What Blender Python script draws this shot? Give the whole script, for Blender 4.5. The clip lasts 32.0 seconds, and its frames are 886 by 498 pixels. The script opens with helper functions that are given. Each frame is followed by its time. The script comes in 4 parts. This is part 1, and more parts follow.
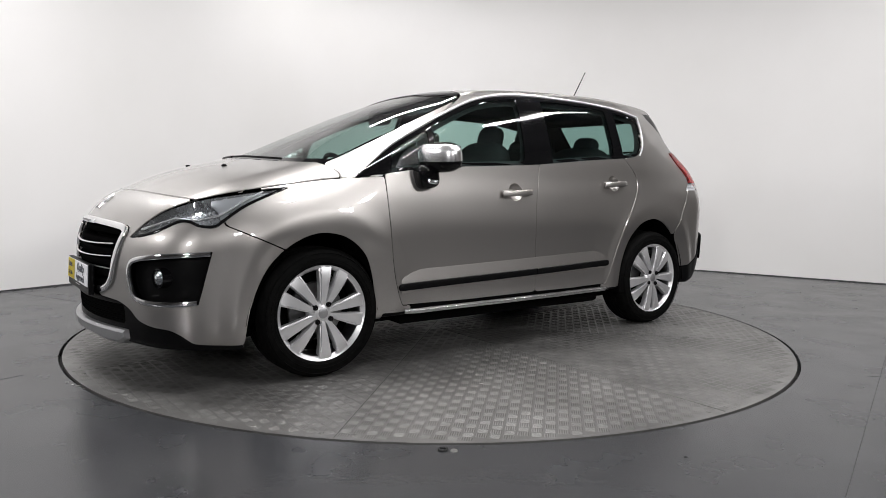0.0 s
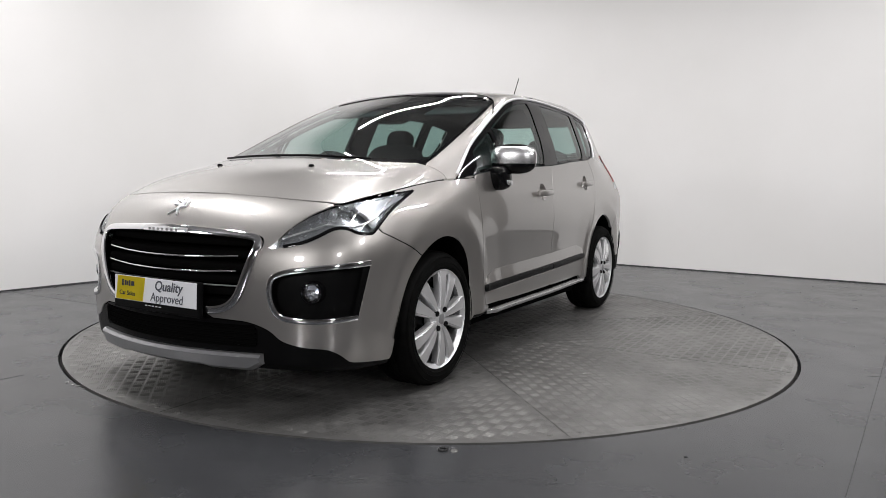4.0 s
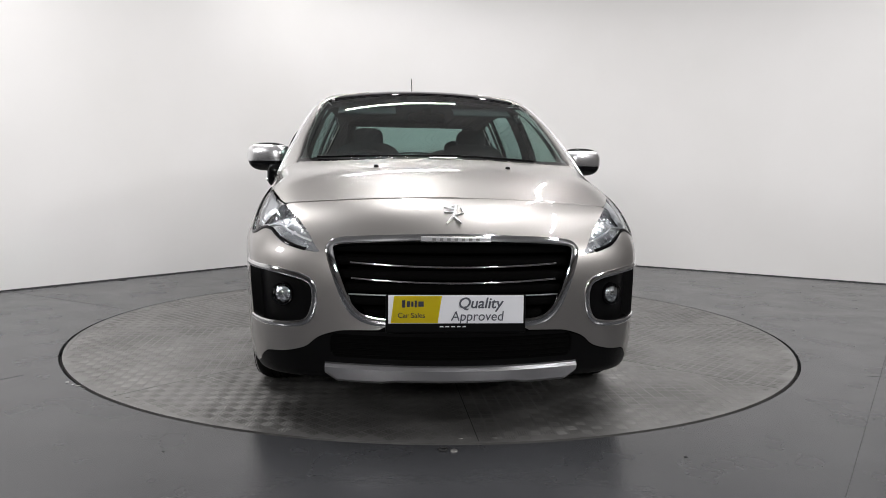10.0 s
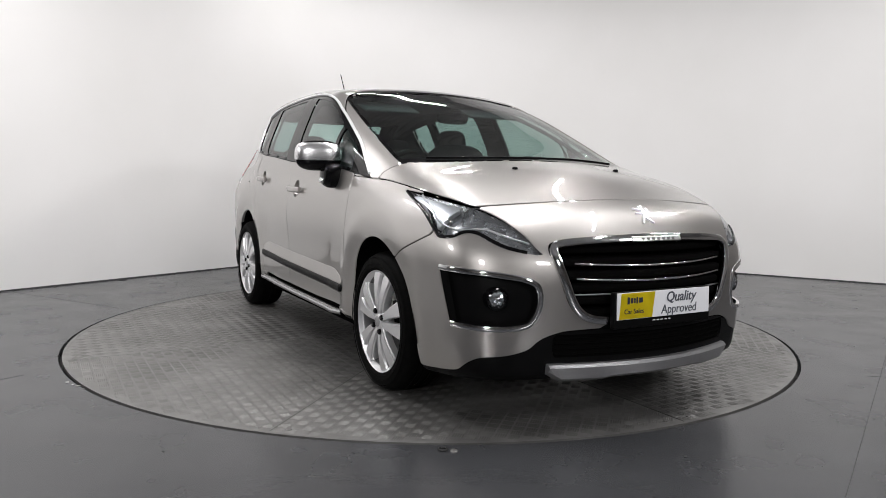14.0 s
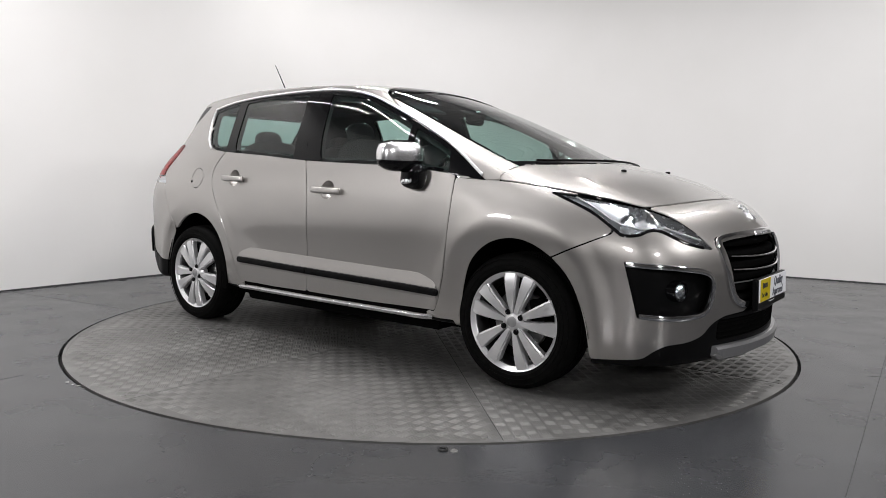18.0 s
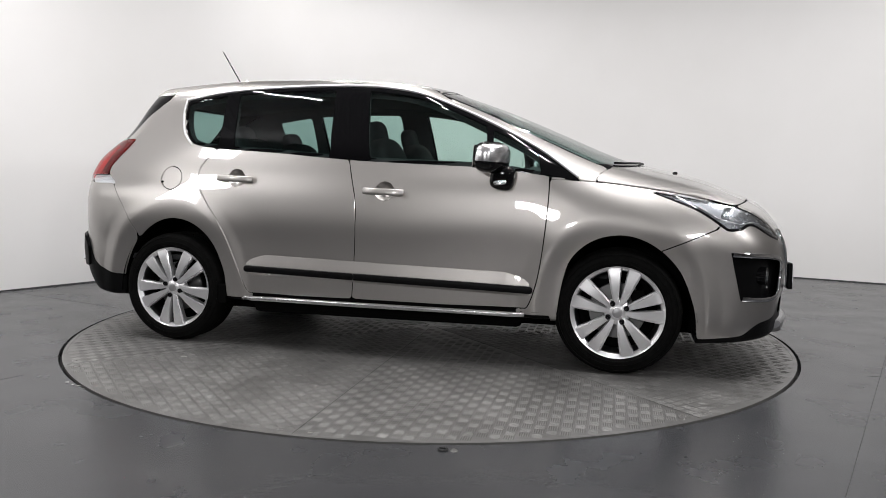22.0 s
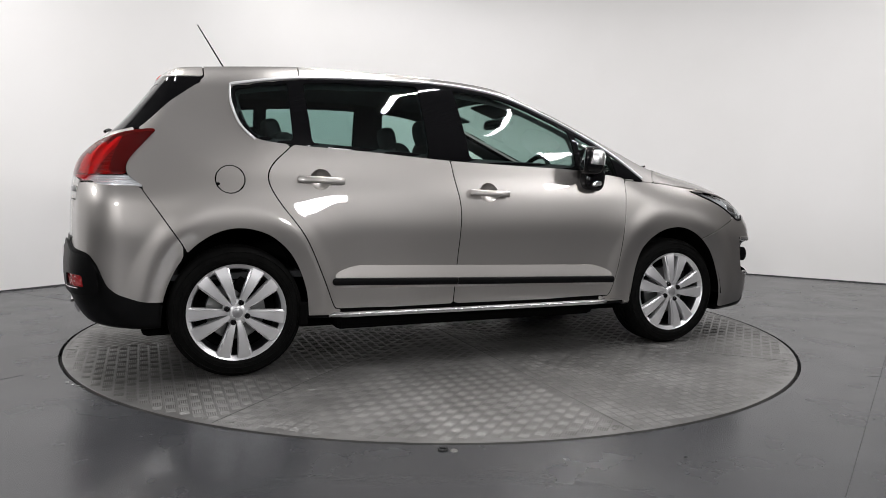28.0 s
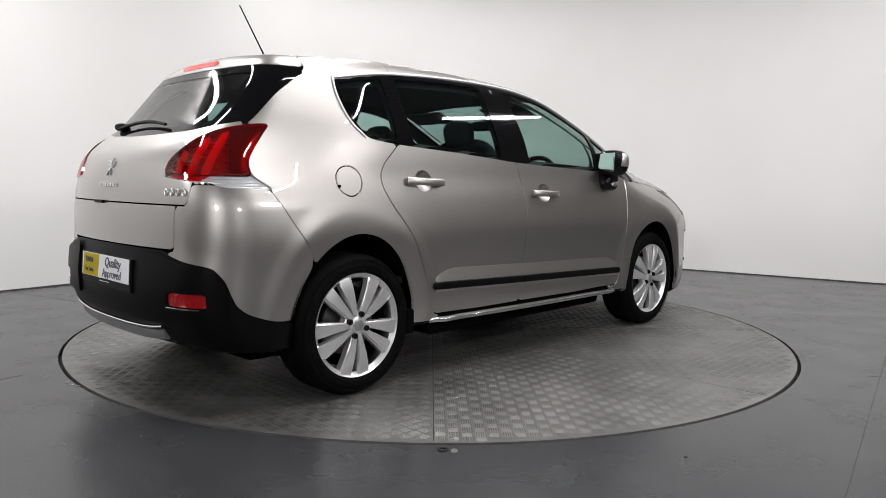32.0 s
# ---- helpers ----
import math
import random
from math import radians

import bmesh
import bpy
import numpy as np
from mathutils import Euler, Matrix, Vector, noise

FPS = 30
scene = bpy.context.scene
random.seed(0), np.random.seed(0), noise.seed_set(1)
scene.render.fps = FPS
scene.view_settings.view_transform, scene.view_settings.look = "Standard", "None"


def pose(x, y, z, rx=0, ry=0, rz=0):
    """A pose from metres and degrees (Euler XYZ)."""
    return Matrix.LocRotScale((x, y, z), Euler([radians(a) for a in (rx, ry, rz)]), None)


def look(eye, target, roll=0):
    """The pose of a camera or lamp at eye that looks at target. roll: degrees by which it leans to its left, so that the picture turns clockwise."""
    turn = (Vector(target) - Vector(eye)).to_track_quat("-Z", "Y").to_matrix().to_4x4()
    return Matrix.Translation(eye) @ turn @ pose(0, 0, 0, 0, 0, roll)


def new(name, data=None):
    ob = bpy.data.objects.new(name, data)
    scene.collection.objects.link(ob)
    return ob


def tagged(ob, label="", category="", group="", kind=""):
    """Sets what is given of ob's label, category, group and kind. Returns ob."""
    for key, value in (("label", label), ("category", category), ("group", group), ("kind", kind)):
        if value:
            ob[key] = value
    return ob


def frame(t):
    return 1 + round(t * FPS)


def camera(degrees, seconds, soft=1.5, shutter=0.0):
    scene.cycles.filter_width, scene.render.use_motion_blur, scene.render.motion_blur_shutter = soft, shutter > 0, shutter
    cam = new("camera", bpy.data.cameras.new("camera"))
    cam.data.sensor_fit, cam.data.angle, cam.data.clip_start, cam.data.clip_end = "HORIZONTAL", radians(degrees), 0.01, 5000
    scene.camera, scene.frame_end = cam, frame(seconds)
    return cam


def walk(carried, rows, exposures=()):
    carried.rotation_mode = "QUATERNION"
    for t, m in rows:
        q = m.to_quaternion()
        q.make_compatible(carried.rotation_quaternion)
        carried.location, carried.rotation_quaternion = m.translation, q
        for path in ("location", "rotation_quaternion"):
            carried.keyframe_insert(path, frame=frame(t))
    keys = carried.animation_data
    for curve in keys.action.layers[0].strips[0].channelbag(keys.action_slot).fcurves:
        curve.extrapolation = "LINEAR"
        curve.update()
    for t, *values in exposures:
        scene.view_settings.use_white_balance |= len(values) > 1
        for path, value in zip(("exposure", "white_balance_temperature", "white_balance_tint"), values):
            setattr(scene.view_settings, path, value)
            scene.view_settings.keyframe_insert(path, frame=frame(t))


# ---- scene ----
cam = camera(62.27, 32.0, soft=0.5)
CAM_POSE = Matrix.Translation((0.0, -4.942, 0.991)) @ Euler((radians(90 - 5.345), 0, radians(-0.735))).to_matrix().to_4x4() @ pose(0, 0, 0, 0, 0, 0.875)
walk(cam, [(0.0, CAM_POSE), (32.0, CAM_POSE)])

# ---- light ----
world = bpy.data.worlds.new("room_air")
scene.world = world
world.use_nodes = True
world.node_tree.nodes["Background"].inputs[0].default_value = (0.8, 0.85, 0.9, 1)
world.node_tree.nodes["Background"].inputs[1].default_value = 0.02
scene.view_settings.exposure = 0.0

# ---- materials ----
def material(name, color, rough=0.5, metal=0.0, coat=0.0, coat_rough=0.03, spec=0.5):
    m = bpy.data.materials.new(name)
    m.use_nodes = True
    b = m.node_tree.nodes["Principled BSDF"]
    b.inputs["Base Color"].default_value = (*color, 1)
    b.inputs["Roughness"].default_value = rough
    b.inputs["Metallic"].default_value = metal
    b.inputs["Coat Weight"].default_value = coat
    b.inputs["Coat Roughness"].default_value = coat_rough
    b.inputs["Specular IOR Level"].default_value = spec
    return m


def texture(m, kind, scale, **values):
    """A texture node in object space."""
    t = m.node_tree
    co = t.nodes.new("ShaderNodeTexCoord")
    n = t.nodes.new(kind)
    t.links.new(co.outputs["Object"], n.inputs["Vector"])
    n.inputs["Scale"].default_value = scale
    for k, v in values.items():
        n.inputs[k].default_value = v
    return n


def vary(m, socket, node, low, high, a=0.3, b=0.7):
    """Drive a float socket of the shader by a texture between low and high."""
    t = m.node_tree
    r = t.nodes.new("ShaderNodeMapRange")
    r.inputs[1].default_value, r.inputs[2].default_value = a, b
    r.inputs[3].default_value, r.inputs[4].default_value = low, high
    t.links.new(node.outputs[0], r.inputs[0])
    t.links.new(r.outputs[0], t.nodes["Principled BSDF"].inputs[socket])


def tint(m, node, c0, c1, a=0.3, b=0.7):
    t = m.node_tree
    r = t.nodes.new("ShaderNodeValToRGB")
    r.color_ramp.elements[0].position, r.color_ramp.elements[1].position = a, b
    r.color_ramp.elements[0].color, r.color_ramp.elements[1].color = (*c0, 1), (*c1, 1)
    t.links.new(node.outputs[0], r.inputs[0])
    t.links.new(r.outputs[0], t.nodes["Principled BSDF"].inputs["Base Color"])


def bump(m, node, strength, distance=0.01):
    t = m.node_tree
    n = t.nodes.new("ShaderNodeBump")
    n.inputs["Strength"].default_value, n.inputs["Distance"].default_value = strength, distance
    t.links.new(node.outputs[0], n.inputs["Height"])
    t.links.new(n.outputs[0], t.nodes["Principled BSDF"].inputs["Normal"])


def glow(name, color, strength):
    m = bpy.data.materials.new(name)
    m.use_nodes = True
    b = m.node_tree.nodes["Principled BSDF"]
    b.inputs["Base Color"].default_value = (*color, 1)
    b.inputs["Emission Color"].default_value = (*color, 1)
    b.inputs["Emission Strength"].default_value = strength
    return m


def glass(name, color, rough=0.0, ior=1.45, two_sides=1.8):
    """Thin tinted glass: a clear sheet under a mirror gloss."""
    m = bpy.data.materials.new(name)
    m.use_nodes = True
    t = m.node_tree
    t.nodes.remove(t.nodes["Principled BSDF"])
    clear, gloss, mix, fr, po, ma = (t.nodes.new("ShaderNode" + k) for k in ("BsdfTransparent", "BsdfGlossy", "MixShader", "LayerWeight", "Math", "Math"))
    clear.inputs[0].default_value = (*color, 1)
    gloss.inputs["Roughness"].default_value = rough
    fr.inputs[0].default_value = 0.5
    po.operation, ma.operation = "POWER", "MULTIPLY_ADD"
    po.inputs[1].default_value = 5.0
    f0 = ((ior - 1) / (ior + 1)) ** 2 * two_sides
    ma.inputs[1].default_value, ma.inputs[2].default_value = 1 - f0, f0
    t.links.new(fr.outputs["Facing"], po.inputs[0])
    t.links.new(po.outputs[0], ma.inputs[0])
    t.links.new(ma.outputs[0], mix.inputs[0])
    t.links.new(clear.outputs[0], mix.inputs[1])
    t.links.new(gloss.outputs[0], mix.inputs[2])
    t.links.new(mix.outputs[0], t.nodes["Material Output"].inputs["Surface"])
    return m


PAINT = material("champagne_grey_paint", (0.29, 0.279, 0.268), 0.40, 1.0, 1.0, 0.006)
PAINT.node_tree.nodes["Principled BSDF"].inputs["Coat IOR"].default_value = 1.75
flake = texture(PAINT, "ShaderNodeTexNoise", 900, Detail=1.0)
vary(PAINT, "Roughness", flake, 0.39, 0.45)
tint(PAINT, flake, (0.35, 0.335, 0.319), (0.445, 0.426, 0.408))
BLACK_PLASTIC = material("textured_black_plastic", (0.004, 0.004, 0.0043), 0.38, spec=0.07)
bump(BLACK_PLASTIC, texture(BLACK_PLASTIC, "ShaderNodeTexNoise", 700, Detail=2.0), 0.15, 0.002)
GLOSS_BLACK = material("gloss_black_trim", (0.004, 0.004, 0.0045), 0.04, 0.0, 0.0, spec=0.2)
UNDER = material("underbody_black", (0.004, 0.004, 0.004), 1.0, spec=0.0)
CHROME = material("chrome", (0.82, 0.82, 0.83), 0.07, 1.0)
SATIN = material("satin_silver_plastic", (0.40, 0.40, 0.41), 0.35, 0.8)
vary(SATIN, "Roughness", texture(SATIN, "ShaderNodeTexNoise", 60, Detail=4.0), 0.28, 0.42)
ALLOY = material("silver_alloy", (0.72, 0.72, 0.73), 0.34, 0.75)
vary(ALLOY, "Roughness", texture(ALLOY, "ShaderNodeTexNoise", 45, Detail=2.0), 0.30, 0.40)
RUBBER = material("tyre_rubber", (0.006, 0.006, 0.006), 0.45, spec=0.03)
rub = texture(RUBBER, "ShaderNodeTexNoise", 30, Detail=5.0)
tint(RUBBER, rub, (0.0025, 0.0025, 0.0025), (0.006, 0.006, 0.0058))
vary(RUBBER, "Roughness", rub, 0.5, 0.75)
GLASS = glass("tinted_car_glass", (0.72, 0.865, 0.82))
SCREEN = glass("laminated_windscreen_glass", (0.50, 0.63, 0.60), ior=1.52, two_sides=3.2)
DARK_GLASS = glass("privacy_glass", (0.50, 0.65, 0.62))
CLEAR = glass("clear_lens", (0.93, 0.95, 0.96), ior=1.5)
RED_GLASS = glass("red_lens", (0.80, 0.05, 0.06), ior=1.5)
SILL = material("brushed_sill_chrome", (0.52, 0.52, 0.53), 0.26, 0.95)
TRIM = material("bright_trim_strip", (0.72, 0.72, 0.73), 0.3, 0.4)


# ---- geometry tools ----
def mesh_object(name, verts, faces, mat, parent=None, label="", normals=None, smooth=True):
    me = bpy.data.meshes.new(name)
    me.from_pydata([tuple(v) for v in verts], [], [tuple(f) for f in faces])
    me.materials.append(mat)
    if smooth:
        me.shade_smooth()
        if normals is not None:
            me.normals_split_custom_set_from_vertices([tuple(n) for n in normals])
    ob = new(name, me)
    ob.parent = parent
    return tagged(ob, label)


def part(name, bm, mat, parent=None, label="", smooth=False, angle=40):
    me = bpy.data.meshes.new(name)
    bmesh.ops.recalc_face_normals(bm, faces=bm.faces[:])
    bm.to_mesh(me)
    bm.free()
    me.materials.append(mat)
    if smooth:
        me.shade_smooth()
        me.set_sharp_from_angle(angle=radians(angle))
    ob = new(name, me)
    ob.parent = parent
    return tagged(ob, label)


def hermite(xs, ys, m):
    def f(x):
        x = np.clip(x, xs[0], xs[-1])
        i = np.clip(np.searchsorted(xs, x) - 1, 0, len(xs) - 2)
        h = xs[i + 1] - xs[i]
        u = (x - xs[i]) / h
        return ((1 + 2 * u) * (1 - u) ** 2 * ys[i] + u * (1 - u) ** 2 * h * m[i]
                + u * u * (3 - 2 * u) * ys[i + 1] + u * u * (u - 1) * h * m[i + 1])
    return f


def spline(points, soft=0.0):
    """A smooth monotone-limited curve through (x, value) points, for arrays; soft evens out its curvature over that many metres."""
    if soft:
        f = spline(points)
        lo, hi = points[0][0], points[-1][0]
        xs = np.linspace(lo, hi, int((hi - lo) / (soft * .4)) + 2)
        u = np.linspace(-2.5, 2.5, 41)
        w = np.exp(-u * u / 2)
        at = xs[:, None] + soft * u
        over = np.where(at < lo, at - lo, np.where(at > hi, at - hi, 0))
        end = np.where(at < lo, (f(lo + .01) - f(lo)) / .01, (f(hi) - f(hi - .01)) / .01)
        ys = ((f(at) + over * end) * w).sum(1) / w.sum()
        m = np.gradient(ys, xs)
        return hermite(xs, ys, m)
    xs, ys = np.array(points, float).T
    d = np.diff(ys) / np.diff(xs)
    m = np.concatenate([[d[0]], np.where(d[1:] * d[:-1] > 0, 2 * d[1:] * d[:-1] / (d[1:] + d[:-1] + 1e-12), 0), [d[-1]]])
    return hermite(xs, ys, m)


def smax(a, b, k):
    h = np.maximum(k - np.abs(a - b), 0) / k
    return np.maximum(a, b) + h * h * k / 4


def step(a, b, x):
    u = np.clip((x - a) / (b - a), 0, 1)
    return u * u * (3 - 2 * u)


# ---- the car's skin, as one smooth closed form in the car's own space (x ahead, y to its left) ----
AXLE = 1.3065
width_z = spline([(0.12, 0.790), (0.22, 0.838), (0.33, 0.856), (0.45, 0.860), (0.6, 0.868), (0.75, 0.885), (0.92, 0.871), (1, 0.851), (1.098, 0.839), (1.156, 0.827), (1.22, 0.810), (1.3, 0.776), (1.45, 0.706), (1.6, 0.631), (1.7, 0.565)], 0.035)
width_x = spline([(-2.3, 0.774), (-2.1, 0.840), (-1.9, 0.883), (-1.7, 0.904), (-1.3, 0.907), (-0.8, 0.938), (-0.17, 0.976), (0.3, 0.987), (0.83, 0.995), (1.3, 0.998), (1.7, 0.990), (2, 0.930), (2.3, 0.825)], 0.12)
top_x = spline([(-1.95, 1.432), (-1.75, 1.545), (-1.6, 1.566), (-1.25, 1.593), (-0.9, 1.611), (-0.5, 1.608), (-0.1, 1.592), (0.2, 1.564), (0.4, 1.502), (0.6, 1.433), (1, 1.267), (1.3, 1.141), (1.5, 1.083), (1.62, 1.059), (1.8, 1.010), (2, 0.923), (2.12, 0.881), (2.22, 0.808), (2.35, 0.629)], 0.06)
front_z = spline([(0.1, 2.170), (0.2, 2.225), (0.3, 2.236), (0.4, 2.242), (0.5, 2.248), (0.6, 2.251), (0.7, 2.248), (0.78, 2.219), (0.9, 2.184), (1.2, 2.053)], 0.03)
rear_z = spline([(0.15, -1.948), (0.3, -2.049), (0.4, -2.102), (0.5, -2.112), (0.6, -2.108), (0.66, -2.093), (0.76, -2.092), (0.95, -2.078), (1.1, -2.037), (1.2, -1.907), (1.35, -1.772), (1.46, -1.685), (1.52, -1.640), (1.62, -1.60)], 0.045)
floor_x = spline([(-2.2, .30), (-1.7, .262), (-.95, .262), (.95, .258), (1.15, .25), (1.65, .175), (2.2, .20)])


def skin(x, y, z):
    """Signed, distance-like: below zero inside the car's body."""
    y = np.abs(y)
    bow = 0.169 * step(-.4, .7, x)
    top = (z - top_x(x + bow * y * y) + 0.107 * y * y) * .8
    w = width_z(z) * width_x(x) - 0.120 * step(.85, 1.25, z) * step(-1.1, -1.9, x)
    for ax, amp in ((AXLE, .022), (-AXLE, .027)):
        r = np.hypot((x - ax) / .84, z - .33)
        w = w + (amp * (.55 * step(.82, .52, r) + .45 * step(.62, .51, r)) - .011 * step(.52, .39, r)) * step(1.05, .6, z)
    side = y - w
    front = x - front_z(z) + 0.407 * y * y - 0.131 * y ** 4
    rear = rear_z(z) + 0.136 * y * y + 0.101 * y ** 4 - x
    ends = np.maximum(front, rear)
    k = 0.087 + 0.118 * step(.3, 1.2, x)
    s = smax(smax(top, side, k), ends, .16 - .10 * step(1.25, 1.55, z) * step(-1.1, -1.7, x))
    return smax(s, floor_x(x) - z, .03)


def skin_normal(p, h=2e-3):
    x, y, z = p.T
    g = np.stack([skin(x + h, y, z) - skin(x - h, y, z), skin(x, y + h, z) - skin(x, y - h, z), skin(x, y, z + h) - skin(x, y, z - h)], 1) / (2 * h)
    return g


def to_skin(p, depth=0.0, times=4):
    for _ in range(times):
        g = skin_normal(p)
        p = p - g * ((skin(*p.T) + depth) / np.maximum((g * g).sum(1), .05))[:, None]
    return p


def net(cell):
    """A quad mesh of the skin: one vertex in each grid cell that the skin crosses."""
    lo, n = np.array([-2.28, -1.02, .08]), np.array([int(4.68 / cell), int(2.04 / cell), int(1.66 / cell)])
    ax = [lo[i] + cell * np.arange(n[i]) for i in range(3)]
    v = skin(ax[0][:, None, None], ax[1][None, :, None], ax[2][None, None, :]) < 0
    c = np.zeros(n - 1, int)
    for i in (0, 1):
        for j in (0, 1):
            for k in (0, 1):
                c += v[i:n[0] - 1 + i, j:n[1] - 1 + j, k:n[2] - 1 + k]
    cells = np.argwhere((c > 0) & (c < 8))
    ids = -np.ones(n - 1, int)
    ids[tuple(cells.T)] = np.arange(len(cells))
    pts = to_skin(lo + (cells + .5) * cell, times=6)
    quads = []
    for a in range(3):
        b, d = (a + 1) % 3, (a + 2) % 3
        s0, s1 = [slice(None)] * 3, [slice(None)] * 3
        s0[a], s1[a] = slice(0, -1), slice(1, None)
        i0, i1 = v[tuple(s0)], v[tuple(s1)]
        e = np.argwhere(i0 != i1)
        e = e[(e[:, b] > 0) & (e[:, d] > 0) & (e[:, b] < n[b] - 1) & (e[:, d] < n[d] - 1)]
        def at(ob_, od_):
            q = e.copy()
            q[:, b] -= ob_
            q[:, d] -= od_
            return ids[tuple(q.T)]
        q = np.stack([at(0, 0), at(1, 0), at(1, 1), at(0, 1)], 1)
        out = i0[tuple(e.T)]
        q[~out] = q[~out][:, ::-1]
        quads.append(q)
    q = np.concatenate(quads)
    return pts, q[(q >= 0).all(1)]


SKIN_POINTS, SKIN_QUADS = net(.02)
SKIN_X, SKIN_Y, SKIN_Z = (np.ascontiguousarray(a) for a in SKIN_POINTS.T)


KNOWN = {}


def inside(poly, u, v):
    """Signed distance to a closed polygon, below zero inside; far off it is only rough."""
    key = (id(poly), id(u), id(v)) if u is SKIN_X or u is SKIN_Y else None
    if key in KNOWN:
        return KNOWN[key]
    p = np.array(poly, float)
    u, v = np.broadcast_arrays(u, v)
    lo, hi = p.min(0) - .06, p.max(0) + .06
    out = np.maximum(np.maximum(lo[0] - u, u - hi[0]), np.maximum(lo[1] - v, v - hi[1])) + .06
    near = out < .06
    uu, vv = u[near], v[near]
    best, odd = np.full(uu.shape, 1e9), np.zeros(uu.shape, bool)
    for (ax_, ay_), (bx_, by_) in zip(p, np.roll(p, -1, 0)):
        ex, ey = bx_ - ax_, by_ - ay_
        t = np.clip(((uu - ax_) * ex + (vv - ay_) * ey) / (ex * ex + ey * ey + 1e-12), 0, 1)
        best = np.minimum(best, (uu - ax_ - t * ex) ** 2 + (vv - ay_ - t * ey) ** 2)
        if by_ != ay_:
            odd ^= ((ay_ > vv) != (by_ > vv)) & (uu < ex * (vv - ay_) / ey + ax_)
    d = np.sqrt(best)
    out[near] = np.where(odd, -d, d)
    if key:
        KNOWN[key] = out
    return out


def rounded(poly, steps=6, closed=True):
    """Catmull-Rom smoothing of an outline; a doubled point stays a corner."""
    p = [np.array(q, float) for q in poly]
    out, n = [], len(p)
    for i in range(n if closed else n - 1):
        a, b, c, d = (p[(i + k) % n] if closed else p[min(max(i + k, 0), n - 1)] for k in (-1, 0, 1, 2))
        if np.allclose(b, c):
            continue
        if np.allclose(a, b):
            a = b - (c - b) * .3
        if np.allclose(c, d):
            d = c + (c - b) * .3
        for s in range(steps):
            f = s / steps
            out.append(.5 * (2 * b + (c - a) * f + (2 * a - 5 * b + 4 * c - d) * f * f + (3 * b - a - 3 * c + d) * f ** 3))
    if not closed:
        out.append(p[-1])
    return [tuple(q) for q in out]


def cut(region):
    """The piece of the skin where region(x, y, z) < 0, with clean edges."""
    points, quads = SKIN_POINTS, SKIN_QUADS
    d = region(SKIN_X, SKIN_Y, SKIN_Z)
    ins = d < 0
    cnt = ins[quads].sum(1)
    verts, index, faces = [], {}, []
    def vert(key, p):
        if key not in index:
            index[key] = len(verts)
            verts.append(p)
        return index[key]
    for q in quads[cnt == 4]:
        faces.append([vert(int(i), points[i]) for i in q])
    for q in quads[(cnt > 0) & (cnt < 4)]:
        f = []
        for a, b in zip(q, np.roll(q, -1)):
            a, b = int(a), int(b)
            if ins[a]:
                f.append(vert(a, points[a]))
            if ins[a] != ins[b]:
                i, j = (a, b) if a < b else (b, a)
                t = d[i] / (d[i] - d[j])
                f.append(vert((i, j), points[i] * (1 - t) + points[j] * t))
        if len(f) > 2:
            faces.append(f)
    v = np.array(verts) if verts else np.zeros((0, 3))
    return v, faces


def panel(name, region, mat, parent, label="", depth=0.0, lip=0.006):
    """A body panel: a piece of the skin, sunk by depth, with an edge that turns inwards."""
    v, faces = cut(region)
    if not len(v):
        return None
    v = to_skin(v, depth, 3)
    g = skin_normal(v)
    nrm = g / np.linalg.norm(g, axis=1)[:, None]
    verts, normals = [*v], [*nrm]
    if lip:
        count = {}
        for f in faces:
            for a, b in zip(f, f[1:] + f[:1]):
                count[(min(a, b), max(a, b))] = None if (min(a, b), max(a, b)) in count else (a, b)
        edge = [e for e in count.values() if e]
        low, faces = {}, list(faces)
        for a, b in edge:
            for i in (a, b):
                if i not in low:
                    low[i] = (len(verts), len(verts) + 1)
                    verts += [v[i], v[i] - nrm[i] * lip]
                    normals += [nrm[i], nrm[i]]
            faces.append([b, a, low[a][1], low[b][1]])
    return mesh_object(name, verts, faces, mat, parent, label, normals)


def ring_section(w, h, n=10):
    return [(w * math.copysign(abs(math.cos(a)) ** .6, math.cos(a)), h * math.copysign(abs(math.sin(a)) ** .6, math.sin(a))) for a in (2 * math.pi * i / n for i in range(n))]


def block(bm, size, m, bevel=.0, seg=2):
    r = bmesh.ops.create_cube(bm, size=1.0, matrix=m @ Matrix.Diagonal((*size, 1)))
    if bevel:
        bmesh.ops.bevel(bm, geom=list({e for v in r["verts"] for e in v.link_edges}), offset=bevel, segments=seg, affect="EDGES", profile=.5)


def blob(size, m, power=2.5, seg=28, ring=18):
    """A rounded-box body (superellipsoid)."""
    bm = bmesh.new()
    rows = []
    f = lambda c, e: math.copysign(abs(c) ** e, c)
    e = 2 / power
    for i in range(ring + 1):
        a = -math.pi / 2 + math.pi * i / ring
        rows.append([bm.verts.new(m @ Vector((size[0] * f(math.cos(a), e) * f(math.cos(b), e), size[1] * f(math.cos(a), e) * f(math.sin(b), e), size[2] * f(math.sin(a), e)))) for b in (2 * math.pi * j / seg for j in range(seg))])
    for i in range(ring):
        for j in range(seg):
            try:
                bm.faces.new((rows[i][j], rows[i][(j + 1) % seg], rows[i + 1][(j + 1) % seg], rows[i + 1][j]))
            except ValueError:
                pass
    bmesh.ops.remove_doubles(bm, verts=bm.verts[:], dist=1e-5)
    return bm


